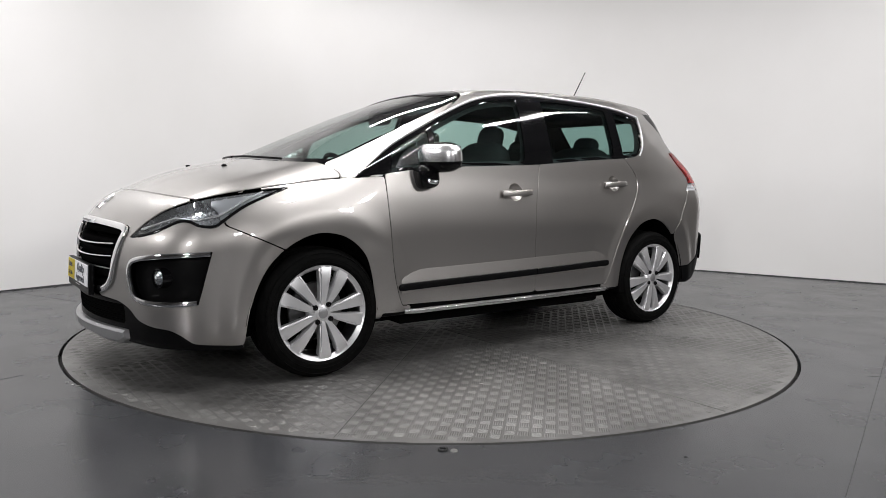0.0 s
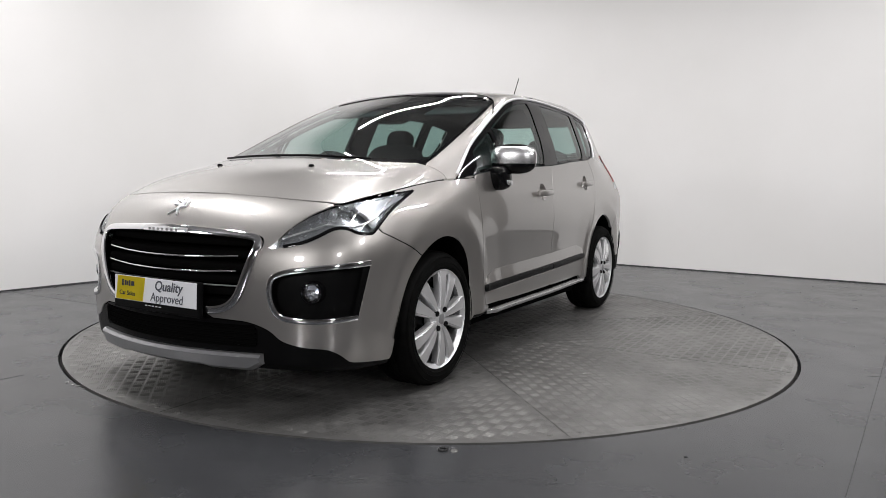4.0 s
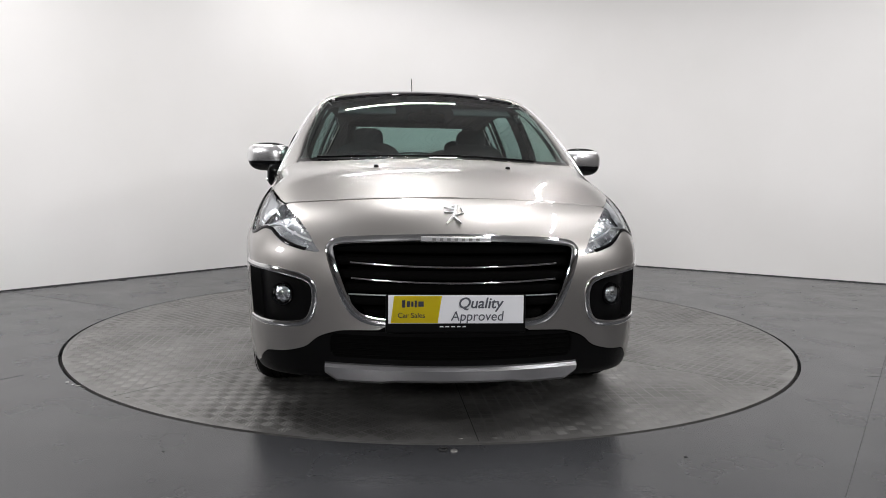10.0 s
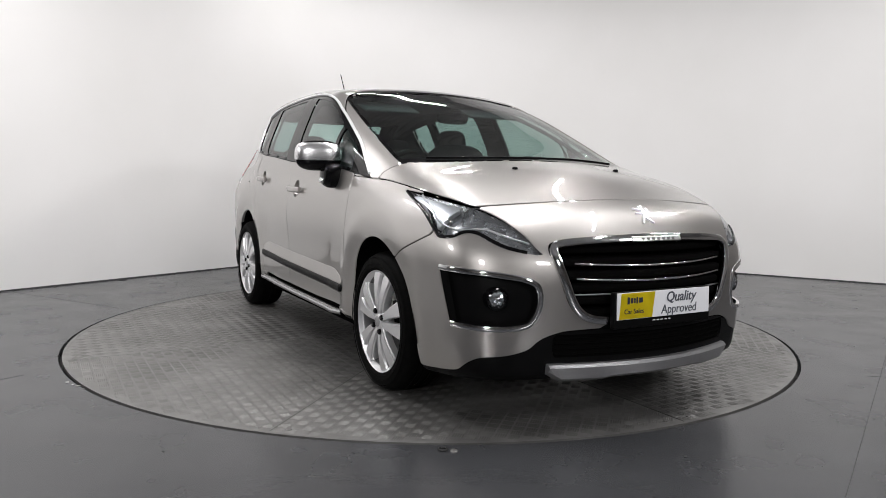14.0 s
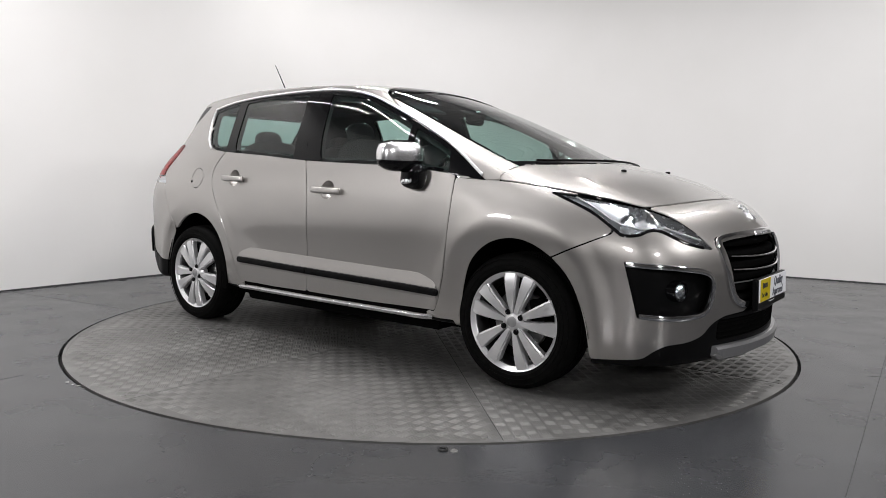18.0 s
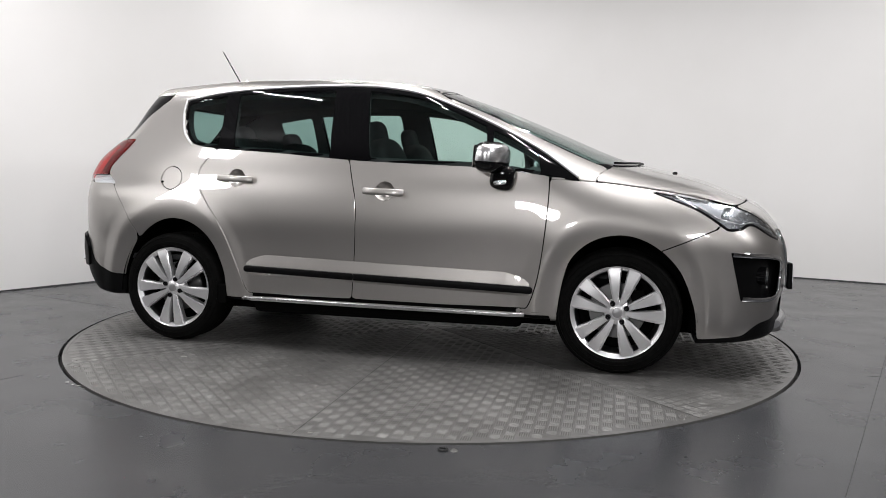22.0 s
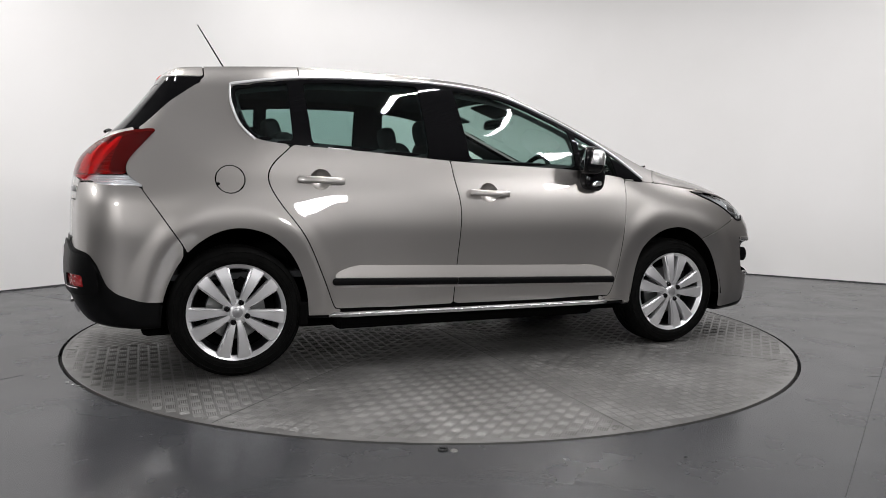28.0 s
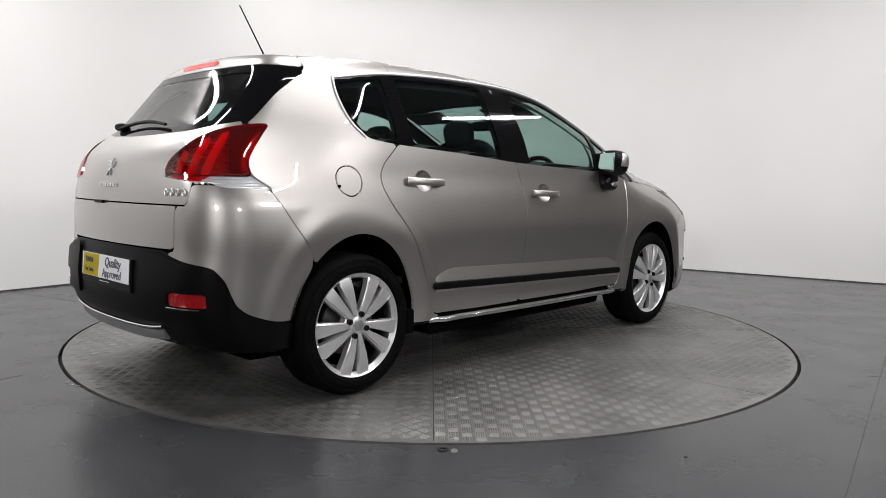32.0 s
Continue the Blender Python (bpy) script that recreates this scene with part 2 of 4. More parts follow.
def lathe(profile, m, seg=64, closed=False):
    """Turns (radius, height) points about local z."""
    bm = bmesh.new()
    rows = [[bm.verts.new(m @ Vector((r * math.cos(a), r * math.sin(a), h))) for a in (2 * math.pi * j / seg for j in range(seg))] for r, h in profile]
    n = len(rows)
    for i in range(n if closed else n - 1):
        for j in range(seg):
            bm.faces.new((rows[i][j], rows[i][(j + 1) % seg], rows[(i + 1) % n][(j + 1) % seg], rows[(i + 1) % n][j]))
    return bm


def lettering(name, text, size, m, mat, parent, label="", shear=0.0, width=1.0, depth=.0006, bold=0.0):
    cu = bpy.data.curves.new(name, "FONT")
    cu.body, cu.size, cu.align_x, cu.align_y, cu.extrude, cu.shear, cu.offset = text, size, "CENTER", "CENTER", depth, shear, bold
    ob = bpy.data.objects.new(name, cu)
    scene.collection.objects.link(ob)
    bpy.context.view_layer.update()
    me = bpy.data.meshes.new_from_object(ob.evaluated_get(bpy.context.evaluated_depsgraph_get()))
    bpy.data.objects.remove(ob)
    me.transform(m @ Matrix.Diagonal((width, 1, 1, 1)))
    me.materials.clear()
    me.materials.append(mat)
    out = new(name, me)
    out.parent = parent
    return tagged(out, label)


# ---- turntable, floor and walls ----
FLOOR = material("grey_painted_concrete", (.062, .064, .068), .32, spec=.34)
fn = texture(FLOOR, "ShaderNodeTexNoise", 1.6, Detail=8.0, Roughness=.62)
tint(FLOOR, fn, (.036, .0372, .0402), (.046, .0477, .0512), .3, .72)
vary(FLOOR, "Roughness", texture(FLOOR, "ShaderNodeTexNoise", 3.5, Detail=6.0), .22, .29)
bump(FLOOR, texture(FLOOR, "ShaderNodeTexNoise", 55, Detail=4.0), .05, .004)
WALL = material("white_painted_wall", (.80, .79, .775), .62)
wn = texture(WALL, "ShaderNodeTexNoise", .9, Detail=5.0)
tint(WALL, wn, (.785, .775, .76), (.82, .81, .80))
bump(WALL, texture(WALL, "ShaderNodeTexNoise", 90, Detail=3.0), .06, .002)
STEEL = material("worn_tread_plate_steel", (.17, .167, .161), .45, .55)
sn = texture(STEEL, "ShaderNodeTexNoise", 3.0, Detail=7.0, Roughness=.65)
tint(STEEL, sn, (.140, .1375, .133), (.230, .226, .219), .3, .72)
vary(STEEL, "Roughness", texture(STEEL, "ShaderNodeTexNoise", 9, Detail=6.0), .30, .46)
TREAD = material("worn_glinting_tread", (.20, .197, .19), .48, .8)
# patchy tint: worn bars, with bright reflections put into the colour
tint(TREAD, texture(TREAD, "ShaderNodeTexNoise", 1.7, Detail=6.0, Roughness=.7), (.155, .152, .147), (.33, .325, .316), .42, .74)
vary(TREAD, "Roughness", texture(TREAD, "ShaderNodeTexNoise", 5, Detail=5.0), .36, .6)
EDGE = material("dark_rubber_gap", (.012, .012, .012), .7)
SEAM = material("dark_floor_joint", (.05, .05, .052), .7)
ROOF_SHEET = material("grey_ribbed_roof_sheet", (.34, .34, .345), .5, .2)
LAMP_WHITE = material("white_lamp_housing", (.75, .75, .75), .4)
R = 2.2605

turntable = tagged(new("turntable"), "round steel tread-plate vehicle turntable set in the floor", "turntable")
bm = bmesh.new()
bmesh.ops.create_cone(bm, cap_ends=True, segments=160, radius1=R - .012, radius2=R - .012, depth=.02, matrix=pose(0, 0, -.0106))
part("deck", bm, STEEL, turntable)
part("rim", lathe([(R - .030, -.03), (R - .030, .0015), (R - .012, .0015), (R - .010, -.03)], pose(0, 0, 0), 160), STEEL, turntable, "bare steel rim")
SECTORS = 8


def inside_sector(x, y, k):
    a = math.degrees(math.atan2(y, x)) % 360
    r = math.hypot(x, y)
    d = abs((a - 360 / SECTORS * (k + .5) + 180) % 360 - 180)
    return r < R - .05 and r * math.sin(radians(max(180 / SECTORS - d, 0))) > .022 and r > .12


# each sector's plate carries groups of five raised bars, laid square to the plate's first edge
for k in range(SECTORS):
    verts, faces = [], []
    edge_turn = radians(360 / SECTORS * k)
    ce, se = math.cos(edge_turn), math.sin(edge_turn)
    pitch = .053
    for i in range(-2, 44):
        for j in range(-2, 44):
            u, v = (i + .5) * pitch, (j + .5) * pitch
            x, y = u * ce - v * se, u * se + v * ce
            if not inside_sector(x, y, k):
                continue
            ca, sa = (ce, se) if (i + j) % 2 else (-se, ce)
            for o in (-.0184, -.0092, 0, .0092, .0184):
                l, w, h = .0235 - abs(o) * .12, .0040, .0009
                b = len(verts)
                for du, dv, dz in ((-l, -w, 0), (l, -w, 0), (l, w, 0), (-l, w, 0), (-l * .72, -w * .25, h), (l * .72, -w * .25, h), (l * .72, w * .25, h), (-l * .72, w * .25, h)):
                    dv += o
                    verts.append((x + du * ca - dv * sa, y + du * sa + dv * ca, dz - .0004))
                faces += [(b, b + 1, b + 5, b + 4), (b + 2, b + 3, b + 7, b + 6), (b + 1, b + 2, b + 6, b + 5), (b + 3, b, b + 4, b + 7), (b + 4, b + 5, b + 6, b + 7)]
    tagged(mesh_object("tread_pattern", verts, faces, TREAD, turntable, smooth=False), kind="stuff")
for k in range(SECTORS):
    a = radians(360 / SECTORS * k)
    bm = bmesh.new()
    block_m = pose(0, 0, 0, 0, 0, math.degrees(a)) @ Matrix.Translation((R / 2, 0, .0003))
    bmesh.ops.create_cube(bm, size=1, matrix=block_m @ Matrix.Diagonal((R - .06, .0032, .0006, 1)))
    part("plate_joint", bm, EDGE, turntable)
    for d in (-.03, .03):
        bm = bmesh.new()
        bmesh.ops.create_cone(bm, cap_ends=True, segments=16, radius1=.012, radius2=.010, depth=.003, matrix=pose((R - .07) * math.cos(a + d), (R - .07) * math.sin(a + d), .0015))
        part("fixing_bolt", bm, STEEL, turntable)

# floor: one sheet with a round pit for the turntable
ring_n = 160
verts = [((R + .007) * math.cos(2 * math.pi * i / ring_n), (R + .007) * math.sin(2 * math.pi * i / ring_n), 0) for i in range(ring_n)]
verts += [(14 * max(-1, min(1, 1.42 * math.cos(2 * math.pi * i / ring_n))), 14 * max(-1, min(1, 1.42 * math.sin(2 * math.pi * i / ring_n))), 0) for i in range(ring_n)]
verts += [(x, y, -.05) for x, y, _ in verts[:ring_n]]
faces = [(i, ring_n + i, ring_n + (i + 1) % ring_n, (i + 1) % ring_n) for i in range(ring_n)]
faces += [(2 * ring_n + i, i, (i + 1) % ring_n, 2 * ring_n + (i + 1) % ring_n) for i in range(ring_n)]
floor = tagged(mesh_object("floor", verts, faces, FLOOR, smooth=False), "grey painted concrete floor", "floor", kind="structure")
bm = bmesh.new()
bmesh.ops.create_cone(bm, cap_ends=True, segments=96, radius1=R + .02, radius2=R + .02, depth=.01, matrix=pose(0, 0, -.05))
tagged(part("turntable_pit", bm, EDGE), "dark pit under the turntable", "pit", kind="structure")

CORNER = Vector((-.353, 5.51))
LEFT, RIGHT = Vector((-.607, -.794)), Vector((.850, -.527))
HIGH = 4.0


def wall_path():
    cr = 2.4
    ang = math.acos(LEFT.dot(RIGHT))
    t = cr / math.tan(ang / 2)
    a, b = CORNER + LEFT * t, CORNER + RIGHT * t
    c = CORNER + (LEFT + RIGHT).normalized() * (cr / math.sin(ang / 2))
    a0, a1 = math.atan2(*(a - c).yx), math.atan2(*(b - c).yx)
    arc = [c + cr * Vector((math.cos(a0 + (a1 - a0) * i / 16), math.sin(a0 + (a1 - a0) * i / 16))) for i in range(17)]
    return arc


def wall(name, path, mat=WALL, high=HIGH, thick=.15, label="white painted studio wall"):
    n = len(path)
    out = []
    for i, p in enumerate(path):
        d = (path[min(i + 1, n - 1)] - path[max(i - 1, 0)]).normalized()
        out.append(p + Vector((-d.y, d.x)) * thick)
    verts = [(p.x, p.y, z) for p in path for z in (0, high)] + [(p.x, p.y, z) for p in out for z in (0, high)]
    faces = []
    for i in range(n - 1):
        faces += [(2 * i, 2 * i + 2, 2 * i + 3, 2 * i + 1), (2 * n + 2 * i, 2 * n + 2 * i + 1, 2 * n + 2 * i + 3, 2 * n + 2 * i + 2), (2 * i + 1, 2 * i + 3, 2 * n + 2 * i + 3, 2 * n + 2 * i + 1)]
    ob = mesh_object(name, verts, faces, mat, smooth=True)
    ob.data.set_sharp_from_angle(angle=radians(20))
    return tagged(ob, label, "wall", kind="structure")


arc = wall_path()
far_l, far_r = CORNER + LEFT * 11.0, CORNER + RIGHT * 6.1
wall("wall_back", [far_l, *arc, far_r])
# unseen walls, added in grey so the car's sides reflect something dark
UNSEEN_WALL = material("unseen_grey_wall", (.16, .153, .146), .7)
tint(UNSEEN_WALL, texture(UNSEEN_WALL, "ShaderNodeTexNoise", 1.1, Detail=5.0), (.14, .134, .128), (.19, .182, .175))
wall("wall_right", [far_r, Vector((7.5, .8)), Vector((7.5, -9.5))], UNSEEN_WALL, label="unseen grey wall added to darken the car's reflections")
wall("wall_front", [Vector((7.5, -9.5)), Vector((-7.5, -9.5))], UNSEEN_WALL, label="unseen grey wall added to darken the car's reflections")
wall("wall_left", [Vector((-7.5, -9.5)), far_l], UNSEEN_WALL, label="unseen grey wall added to darken the car's reflections")
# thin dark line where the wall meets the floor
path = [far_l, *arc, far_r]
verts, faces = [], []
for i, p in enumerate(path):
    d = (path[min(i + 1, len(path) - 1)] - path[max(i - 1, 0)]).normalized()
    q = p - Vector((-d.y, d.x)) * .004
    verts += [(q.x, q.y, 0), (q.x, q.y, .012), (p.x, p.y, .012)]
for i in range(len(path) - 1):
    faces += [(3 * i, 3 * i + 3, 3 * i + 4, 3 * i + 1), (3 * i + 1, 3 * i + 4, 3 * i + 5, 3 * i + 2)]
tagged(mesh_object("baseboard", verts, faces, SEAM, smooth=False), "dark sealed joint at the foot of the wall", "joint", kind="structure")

# ribbed roof sheet
ROOM = math.atan2(RIGHT.y, RIGHT.x)
verts, faces = [], []
n = 380
for i in range(n):
    u = -14 + 28 * i / n
    for du, z in ((0, HIGH), (.026, HIGH), (.034, HIGH + .014), (.062, HIGH + .014), (.070, HIGH)):
        for v in (-15, 15):
            x, y = (u + du) * math.cos(ROOM) - v * math.sin(ROOM), (u + du) * math.sin(ROOM) + v * math.cos(ROOM)
            verts.append((x, y, z - .05))
faces = [(2 * i, 2 * i + 2, 2 * i + 3, 2 * i + 1) for i in range(len(verts) // 2 - 1)]
tagged(mesh_object("ceiling", verts, faces, ROOF_SHEET, smooth=False), "grey ribbed steel roof sheet", "ceiling", kind="structure")


def tube_light(m, power, length=2.4, width=.16, panel_light=False):
    f = tagged(new("tube_light" if not panel_light else "panel_light"), "lit white ceiling tube light" if not panel_light else "lit white rectangular panel light", "ceiling light")
    bm = bmesh.new()
    bmesh.ops.create_cube(bm, size=1, matrix=m @ pose(0, 0, .04) @ Matrix.Diagonal((length + .04, width + .03, .06, 1)))
    part("housing", bm, LAMP_WHITE, f)
    for side in (-.35, .35):
        p = m @ Vector((side * length, 0, .05))
        part("hanger", lathe([(.006, p.z), (.006, HIGH)], Matrix.Translation((p.x, p.y, 0)), 8), LAMP_WHITE, f)
    la = bpy.data.lights.new("lamp", "AREA")
    la.shape, la.size, la.size_y, la.energy, la.color = "RECTANGLE", length, width, power, (1.0, .984, .990)
    o = new("lamp", la)
    o.parent = f
    o.matrix_world = m
    return f


for cx, cy, a, watt in ((-.45, 3.1, 20, 42), (1.6, 1.5, 80, 22), (-3.7, .6, 100, 24), (-2.5, -.8, 100, 72), (-.3, -.3, 95, 58), (1.0, -1.6, 95, 58), (2.4, -1.8, 110, 34), (3.9, .2, 60, 54)):
    tube_light(pose(cx, cy, 3.8, 0, 0, a), watt, 1.8, .07)
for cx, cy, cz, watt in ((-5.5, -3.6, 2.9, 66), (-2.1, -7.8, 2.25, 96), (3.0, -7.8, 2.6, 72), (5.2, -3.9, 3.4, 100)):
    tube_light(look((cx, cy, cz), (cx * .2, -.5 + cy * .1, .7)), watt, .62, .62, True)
# small marks: floor eye and bolt
bm = lathe([(.016 + .004 * math.cos(a), .004 * math.sin(a) + .003) for a in (2 * math.pi * i / 8 for i in range(8))], pose(.045, -2.315, 0), 20, True)
tagged(part("floor_eye", bm, EDGE, smooth=True), "small steel ring on the floor beside the turntable", "ring")
bm = lathe([(.001, .005), (.012, .005), (.015, 0)], pose(.085, -2.325, 0), 16)
tagged(part("floor_bolt", bm, STEEL), "small steel bolt head in the floor", "bolt")

# saw-cut joints, chips and specks
def thin_line(name, a, b, w, mat, label, z=.0008):
    a, b = Vector((*a, z)), Vector((*b, z))
    d = (b - a).normalized()
    n = Vector((-d.y, d.x, 0)) * w
    k = 14
    r = random.Random(name + str(a.x))
    verts, faces = [], []
    for i in range(k + 1):
        p = a.lerp(b, i / k) + n * r.uniform(-.5, .5)
        g = r.uniform(.5, 1.1)
        verts += [tuple(p - n * g), tuple(p + n * g), tuple(p + Vector((0, 0, -z)) + n * g * 1.3), tuple(p + Vector((0, 0, -z)) - n * g * 1.3)]
    for i in range(k):
        for j in range(4):
            faces.append((4 * i + j, 4 * i + (j + 1) % 4, 4 * i + 4 + (j + 1) % 4, 4 * i + 4 + j))
    return tagged(mesh_object(name, verts, faces, mat, smooth=False), label, "joint", kind="structure")


HAIR = material("filled_floor_joint", (.036, .037, .039), .6)
thin_line("floor_joint_1", (2.85, -.47), (1.12, -3.0), .0013, HAIR, "hairline joint in the concrete floor")
thin_line("floor_joint_2", (2.29, -1.19), (4.4, -1.48), .0016, HAIR, "hairline joint in the concrete floor")
thin_line("floor_joint_3", (-2.02, -1.36), (-2.9, -2.55), .0016, HAIR, "hairline joint in the concrete floor")
thin_line("floor_joint_4", (-2.4, .55), (-3.6, 1.25), .0014, HAIR, "hairline joint in the concrete floor")
CHIP = material("pale_chipped_concrete", (.30, .30, .29), .8)
chips = random.Random(21)


def crumb(name, x, y, size, mat, label, category, z=0.0):
    bm = bmesh.new()
    bmesh.ops.create_icosphere(bm, subdivisions=1, radius=size)
    for v in bm.verts:
        v.co = Vector((v.co.x * chips.uniform(.8, 1.7), v.co.y * chips.uniform(.6, 1.2), v.co.z * .22))
    bmesh.ops.transform(bm, matrix=pose(x, y, z + size * .15, 0, 0, chips.uniform(0, 180)), verts=bm.verts)
    return tagged(part(name, bm, mat), label, category)


for x, y, sz in ((-1.745, -1.485, .011), (-1.70, -1.52, .008), (-1.665, -1.545, .010), (-1.62, -1.585, .006)):
    crumb("concrete_chip", x, y, sz, CHIP, "pale concrete chip at the turntable edge", "chip").location = (0, 0, 0)
for x, y, sz in ((-2.27, -.608, .005), (-.966, -2.36, .006), (.379, -2.613, .006), (.93, -2.36, .007), (-3.1, 1.1, .008), (1.9, -1.9, .005), (-1.9, -2.2, .005)):
    crumb("grit_speck", x, y, sz, EDGE, "dark speck of grit on the floor", "grit")
w0 = CORNER + LEFT * 4.36
crumb("dark_scrap", w0.x + .05, w0.y - .03, .030, EDGE, "dark scrap at the foot of the wall", "scrap")
w0 = CORNER + LEFT * 5.0
crumb("dark_scrap", w0.x + .05, w0.y - .03, .016, EDGE, "small dark scrap at the foot of the wall", "scrap")
# worn scraps lying on the deck
for x, y, sz in ((-1.1, -1.25, .012), (.62, 1.3, .010), (1.35, -.9, .009)):
    bm = bmesh.new()
    bmesh.ops.create_icosphere(bm, subdivisions=1, radius=sz, matrix=pose(x, y, .002) @ Matrix.Diagonal((1.8, .6, .2, 1)))
    part("paint_fleck", bm, CHIP, turntable, "pale paint fleck")


# ---- the car ----
LINING = material("dark_grey_cabin_lining", (0.03, 0.031, 0.033), 0.85)
FABRIC = material("charcoal_seat_fabric", (0.022, 0.022, 0.024), 0.9)
bump(FABRIC, texture(FABRIC, "ShaderNodeTexNoise", 400, Detail=2.0), 0.3, 0.002)
REFLECTOR = material("lamp_reflector", (0.85, 0.86, 0.88), 0.14, 1.0)
bump(REFLECTOR, texture(REFLECTOR, "ShaderNodeTexVoronoi", 70.0), 0.35, 0.01)
LAMP_GREY = material("smoked_lamp_housing", (0.60, 0.61, 0.63), 0.22, 0.85)
vary(LAMP_GREY, "Roughness", texture(LAMP_GREY, "ShaderNodeTexNoise", 35.0, Detail=3.0), 0.14, 0.32)
RIBBED = material("ribbed_lamp_reflector", (0.80, 0.81, 0.83), 0.10, 1.0)
ribs = texture(RIBBED, "ShaderNodeTexWave", 34.0)
ribs.bands_direction = "Y"
bump(RIBBED, ribs, 0.55, 0.006)
LAMP_SILVER = material("silver_lamp_bezel", (0.46, 0.47, 0.49), 0.30, 0.7)
LAMP_DARK = material("lamp_insert_grey", (0.09, 0.09, 0.095), 0.3, 0.3)
LAMP_WHITE_LENS = material("ribbed_clear_lamp_body", (0.72, 0.72, 0.74), 0.3, 0.2)
ribs = texture(LAMP_WHITE_LENS, "ShaderNodeTexWave", 30.0)
ribs.bands_direction = "Z"
bump(LAMP_WHITE_LENS, ribs, 0.5, 0.006)
WHITE_PLATE = material("white_plate_plastic", (0.80, 0.81, 0.84), 0.35)
YELLOW_PLATE = material("yellow_plate_print", (0.82, 0.68, 0.01), 0.4)
INK = material("dark_print_ink", (0.02, 0.025, 0.04), 0.5)
GREY_INK = material("slate_print_ink", (0.075, 0.08, 0.10), 0.5)
RED_BACK = material("red_lamp_body", (0.50, 0.025, 0.028), 0.25, 0.4)
ribs = texture(RED_BACK, "ShaderNodeTexWave", 22.0)
ribs.bands_direction = "Z"
bump(RED_BACK, ribs, 0.7, 0.010)
RED_TIP = material("dark_red_lamp_tip", (0.10, 0.004, 0.006), 0.18, 0.2)
RED_FOG = material("red_fog_lens", (0.30, 0.008, 0.010), 0.12)
bump(RED_FOG, texture(RED_FOG, "ShaderNodeTexVoronoi", 45.0), 0.5, 0.008)
BAND = material("red_light_guide", (0.72, 0.04, 0.04), 0.25)
HEADLINER = material("grey_headliner", (0.06, 0.06, 0.063), 0.9)
BARREL = material("silver_wheel_barrel", (0.30, 0.30, 0.31), 0.30, 1.0)
CAP_CHROME = material("brushed_mirror_cap_chrome", (0.86, 0.86, 0.87), 0.27, 1.0)
BADGE = material("satin_chrome_badge", (0.80, 0.80, 0.81), 0.28, 0.9)
MIRROR = material("mirror_silver", (0.9, 0.9, 0.9), 0.0, 1.0)

car = tagged(new("car"), "champagne grey five-door crossover car with alloy wheels on a turntable", "car")
MX = np.maximum


def side_poly(poly, s, low=.35):
    return lambda x, y, z: MX(inside(poly, x, z), low - s * y)


def minus(a, *cuts, gap=.0034):
    def f(x, y, z):
        d = a(x, y, z) + gap
        for c in cuts:
            d = MX(d, gap - c(x, y, z))
        return d
    return f


C2 = lambda p: [p, p]
DLO = rounded(C2((-1.303, 1.452)) + [(-1.003, 1.499), (-.629, 1.520), (-.251, 1.522), (.003, 1.505), (.225, 1.460), (.446, 1.374), (.635, 1.288), (.872, 1.165)]
              + C2((1.10, 1.003)) + [(.875, 1.033), (.59, 1.065), (.277, 1.079), (-.171, 1.099), (-.614, 1.135), (-1.011, 1.162), (-1.196, 1.190), (-1.263, 1.261), (-1.299, 1.371)])
SEAM_B = rounded([(-.236, 1.54), (-.177, 1.093), (-.129, .864), (-.129, .70), (-.136, .588), (-.156, .315)], 5, False)
SEAM_A = rounded([(.93, 1.06), (.939, 1.003), (.937, .878), (.921, .692), (.895, .503), (.862, .38), (.835, .322)], 5, False)
SEAM_C = rounded([(-1.00, 1.19), (-1.035, 1.145), (-1.118, 1.063), (-1.145, .986), (-1.10, .881), (-.97, .700), (-.882, .500), (-.82, .335), (-.795, .316)], 5, False)
FRONT_DOOR = SEAM_B + [(.4, .313)] + SEAM_A[::-1] + [(.6, 1.3), (.1, 1.6)]
REAR_DOOR = SEAM_C + [(-.5, .311)] + SEAM_B[::-1] + [(-.6, 1.6), (-.95, 1.6)]
FRONT_ARCH = rounded(C2((.985, .08)) + [(1.006, .36), (1.045, .55), (1.10, .637), (1.185, .697), (1.28, .722), (1.37, .718), (1.46, .683), (1.545, .62), (1.61, .54), (1.662, .42), (1.69, .3)] + C2((1.705, .08)))
REAR_ARCH = rounded(C2((-1.665, .08)) + [(-1.655, .33), (-1.617, .481), (-1.538, .615), (-1.42, .708), (-1.29, .740), (-1.15, .705), (-1.04, .605), (-.975, .46), (-.955, .33)] + C2((-.95, .08)))
LAMP = rounded(C2((2.125, .706)) + [(2.06, .729), (2.02, .752), (1.965, .783), (1.925, .785), (1.89, .766), (1.83, .764), (1.79, .790), (1.67, .864)] + C2((1.456, .948)) + [(1.65, .924), (1.775, .904), (1.877, .882), (1.977, .841), (2.061, .779)])
BONNET = rounded([(1.18, .998), (1.297, .985), (1.484, .960), (1.622, .938), (1.749, .915), (1.86, .888), (1.891, .889), (1.94, .899), (1.978, .909), (2.01, .919)], 4, False) + [(2.06, .95), (2.06, 1.3), (1.15, 1.4)]
BUMPER = [(1.40, .60), (1.532, .660), (1.692, .731), (1.785, .772), (1.80, .905)] + rounded([(1.86, .888), (1.891, .889), (1.94, .899), (1.978, .909), (2.01, .919)], 4, False) + [(2.5, .96), (2.5, .05), (1.40, .05)]
FOG = rounded([(-1.592, .583), (-1.525, .614), (-1.40, .630), (-1.253, .641)] + C2((-1.005, .652)) + C2((-1.09, .413)) + [(-1.30, .405), (-1.475, .411), (-1.562, .436), (-1.602, .51)])
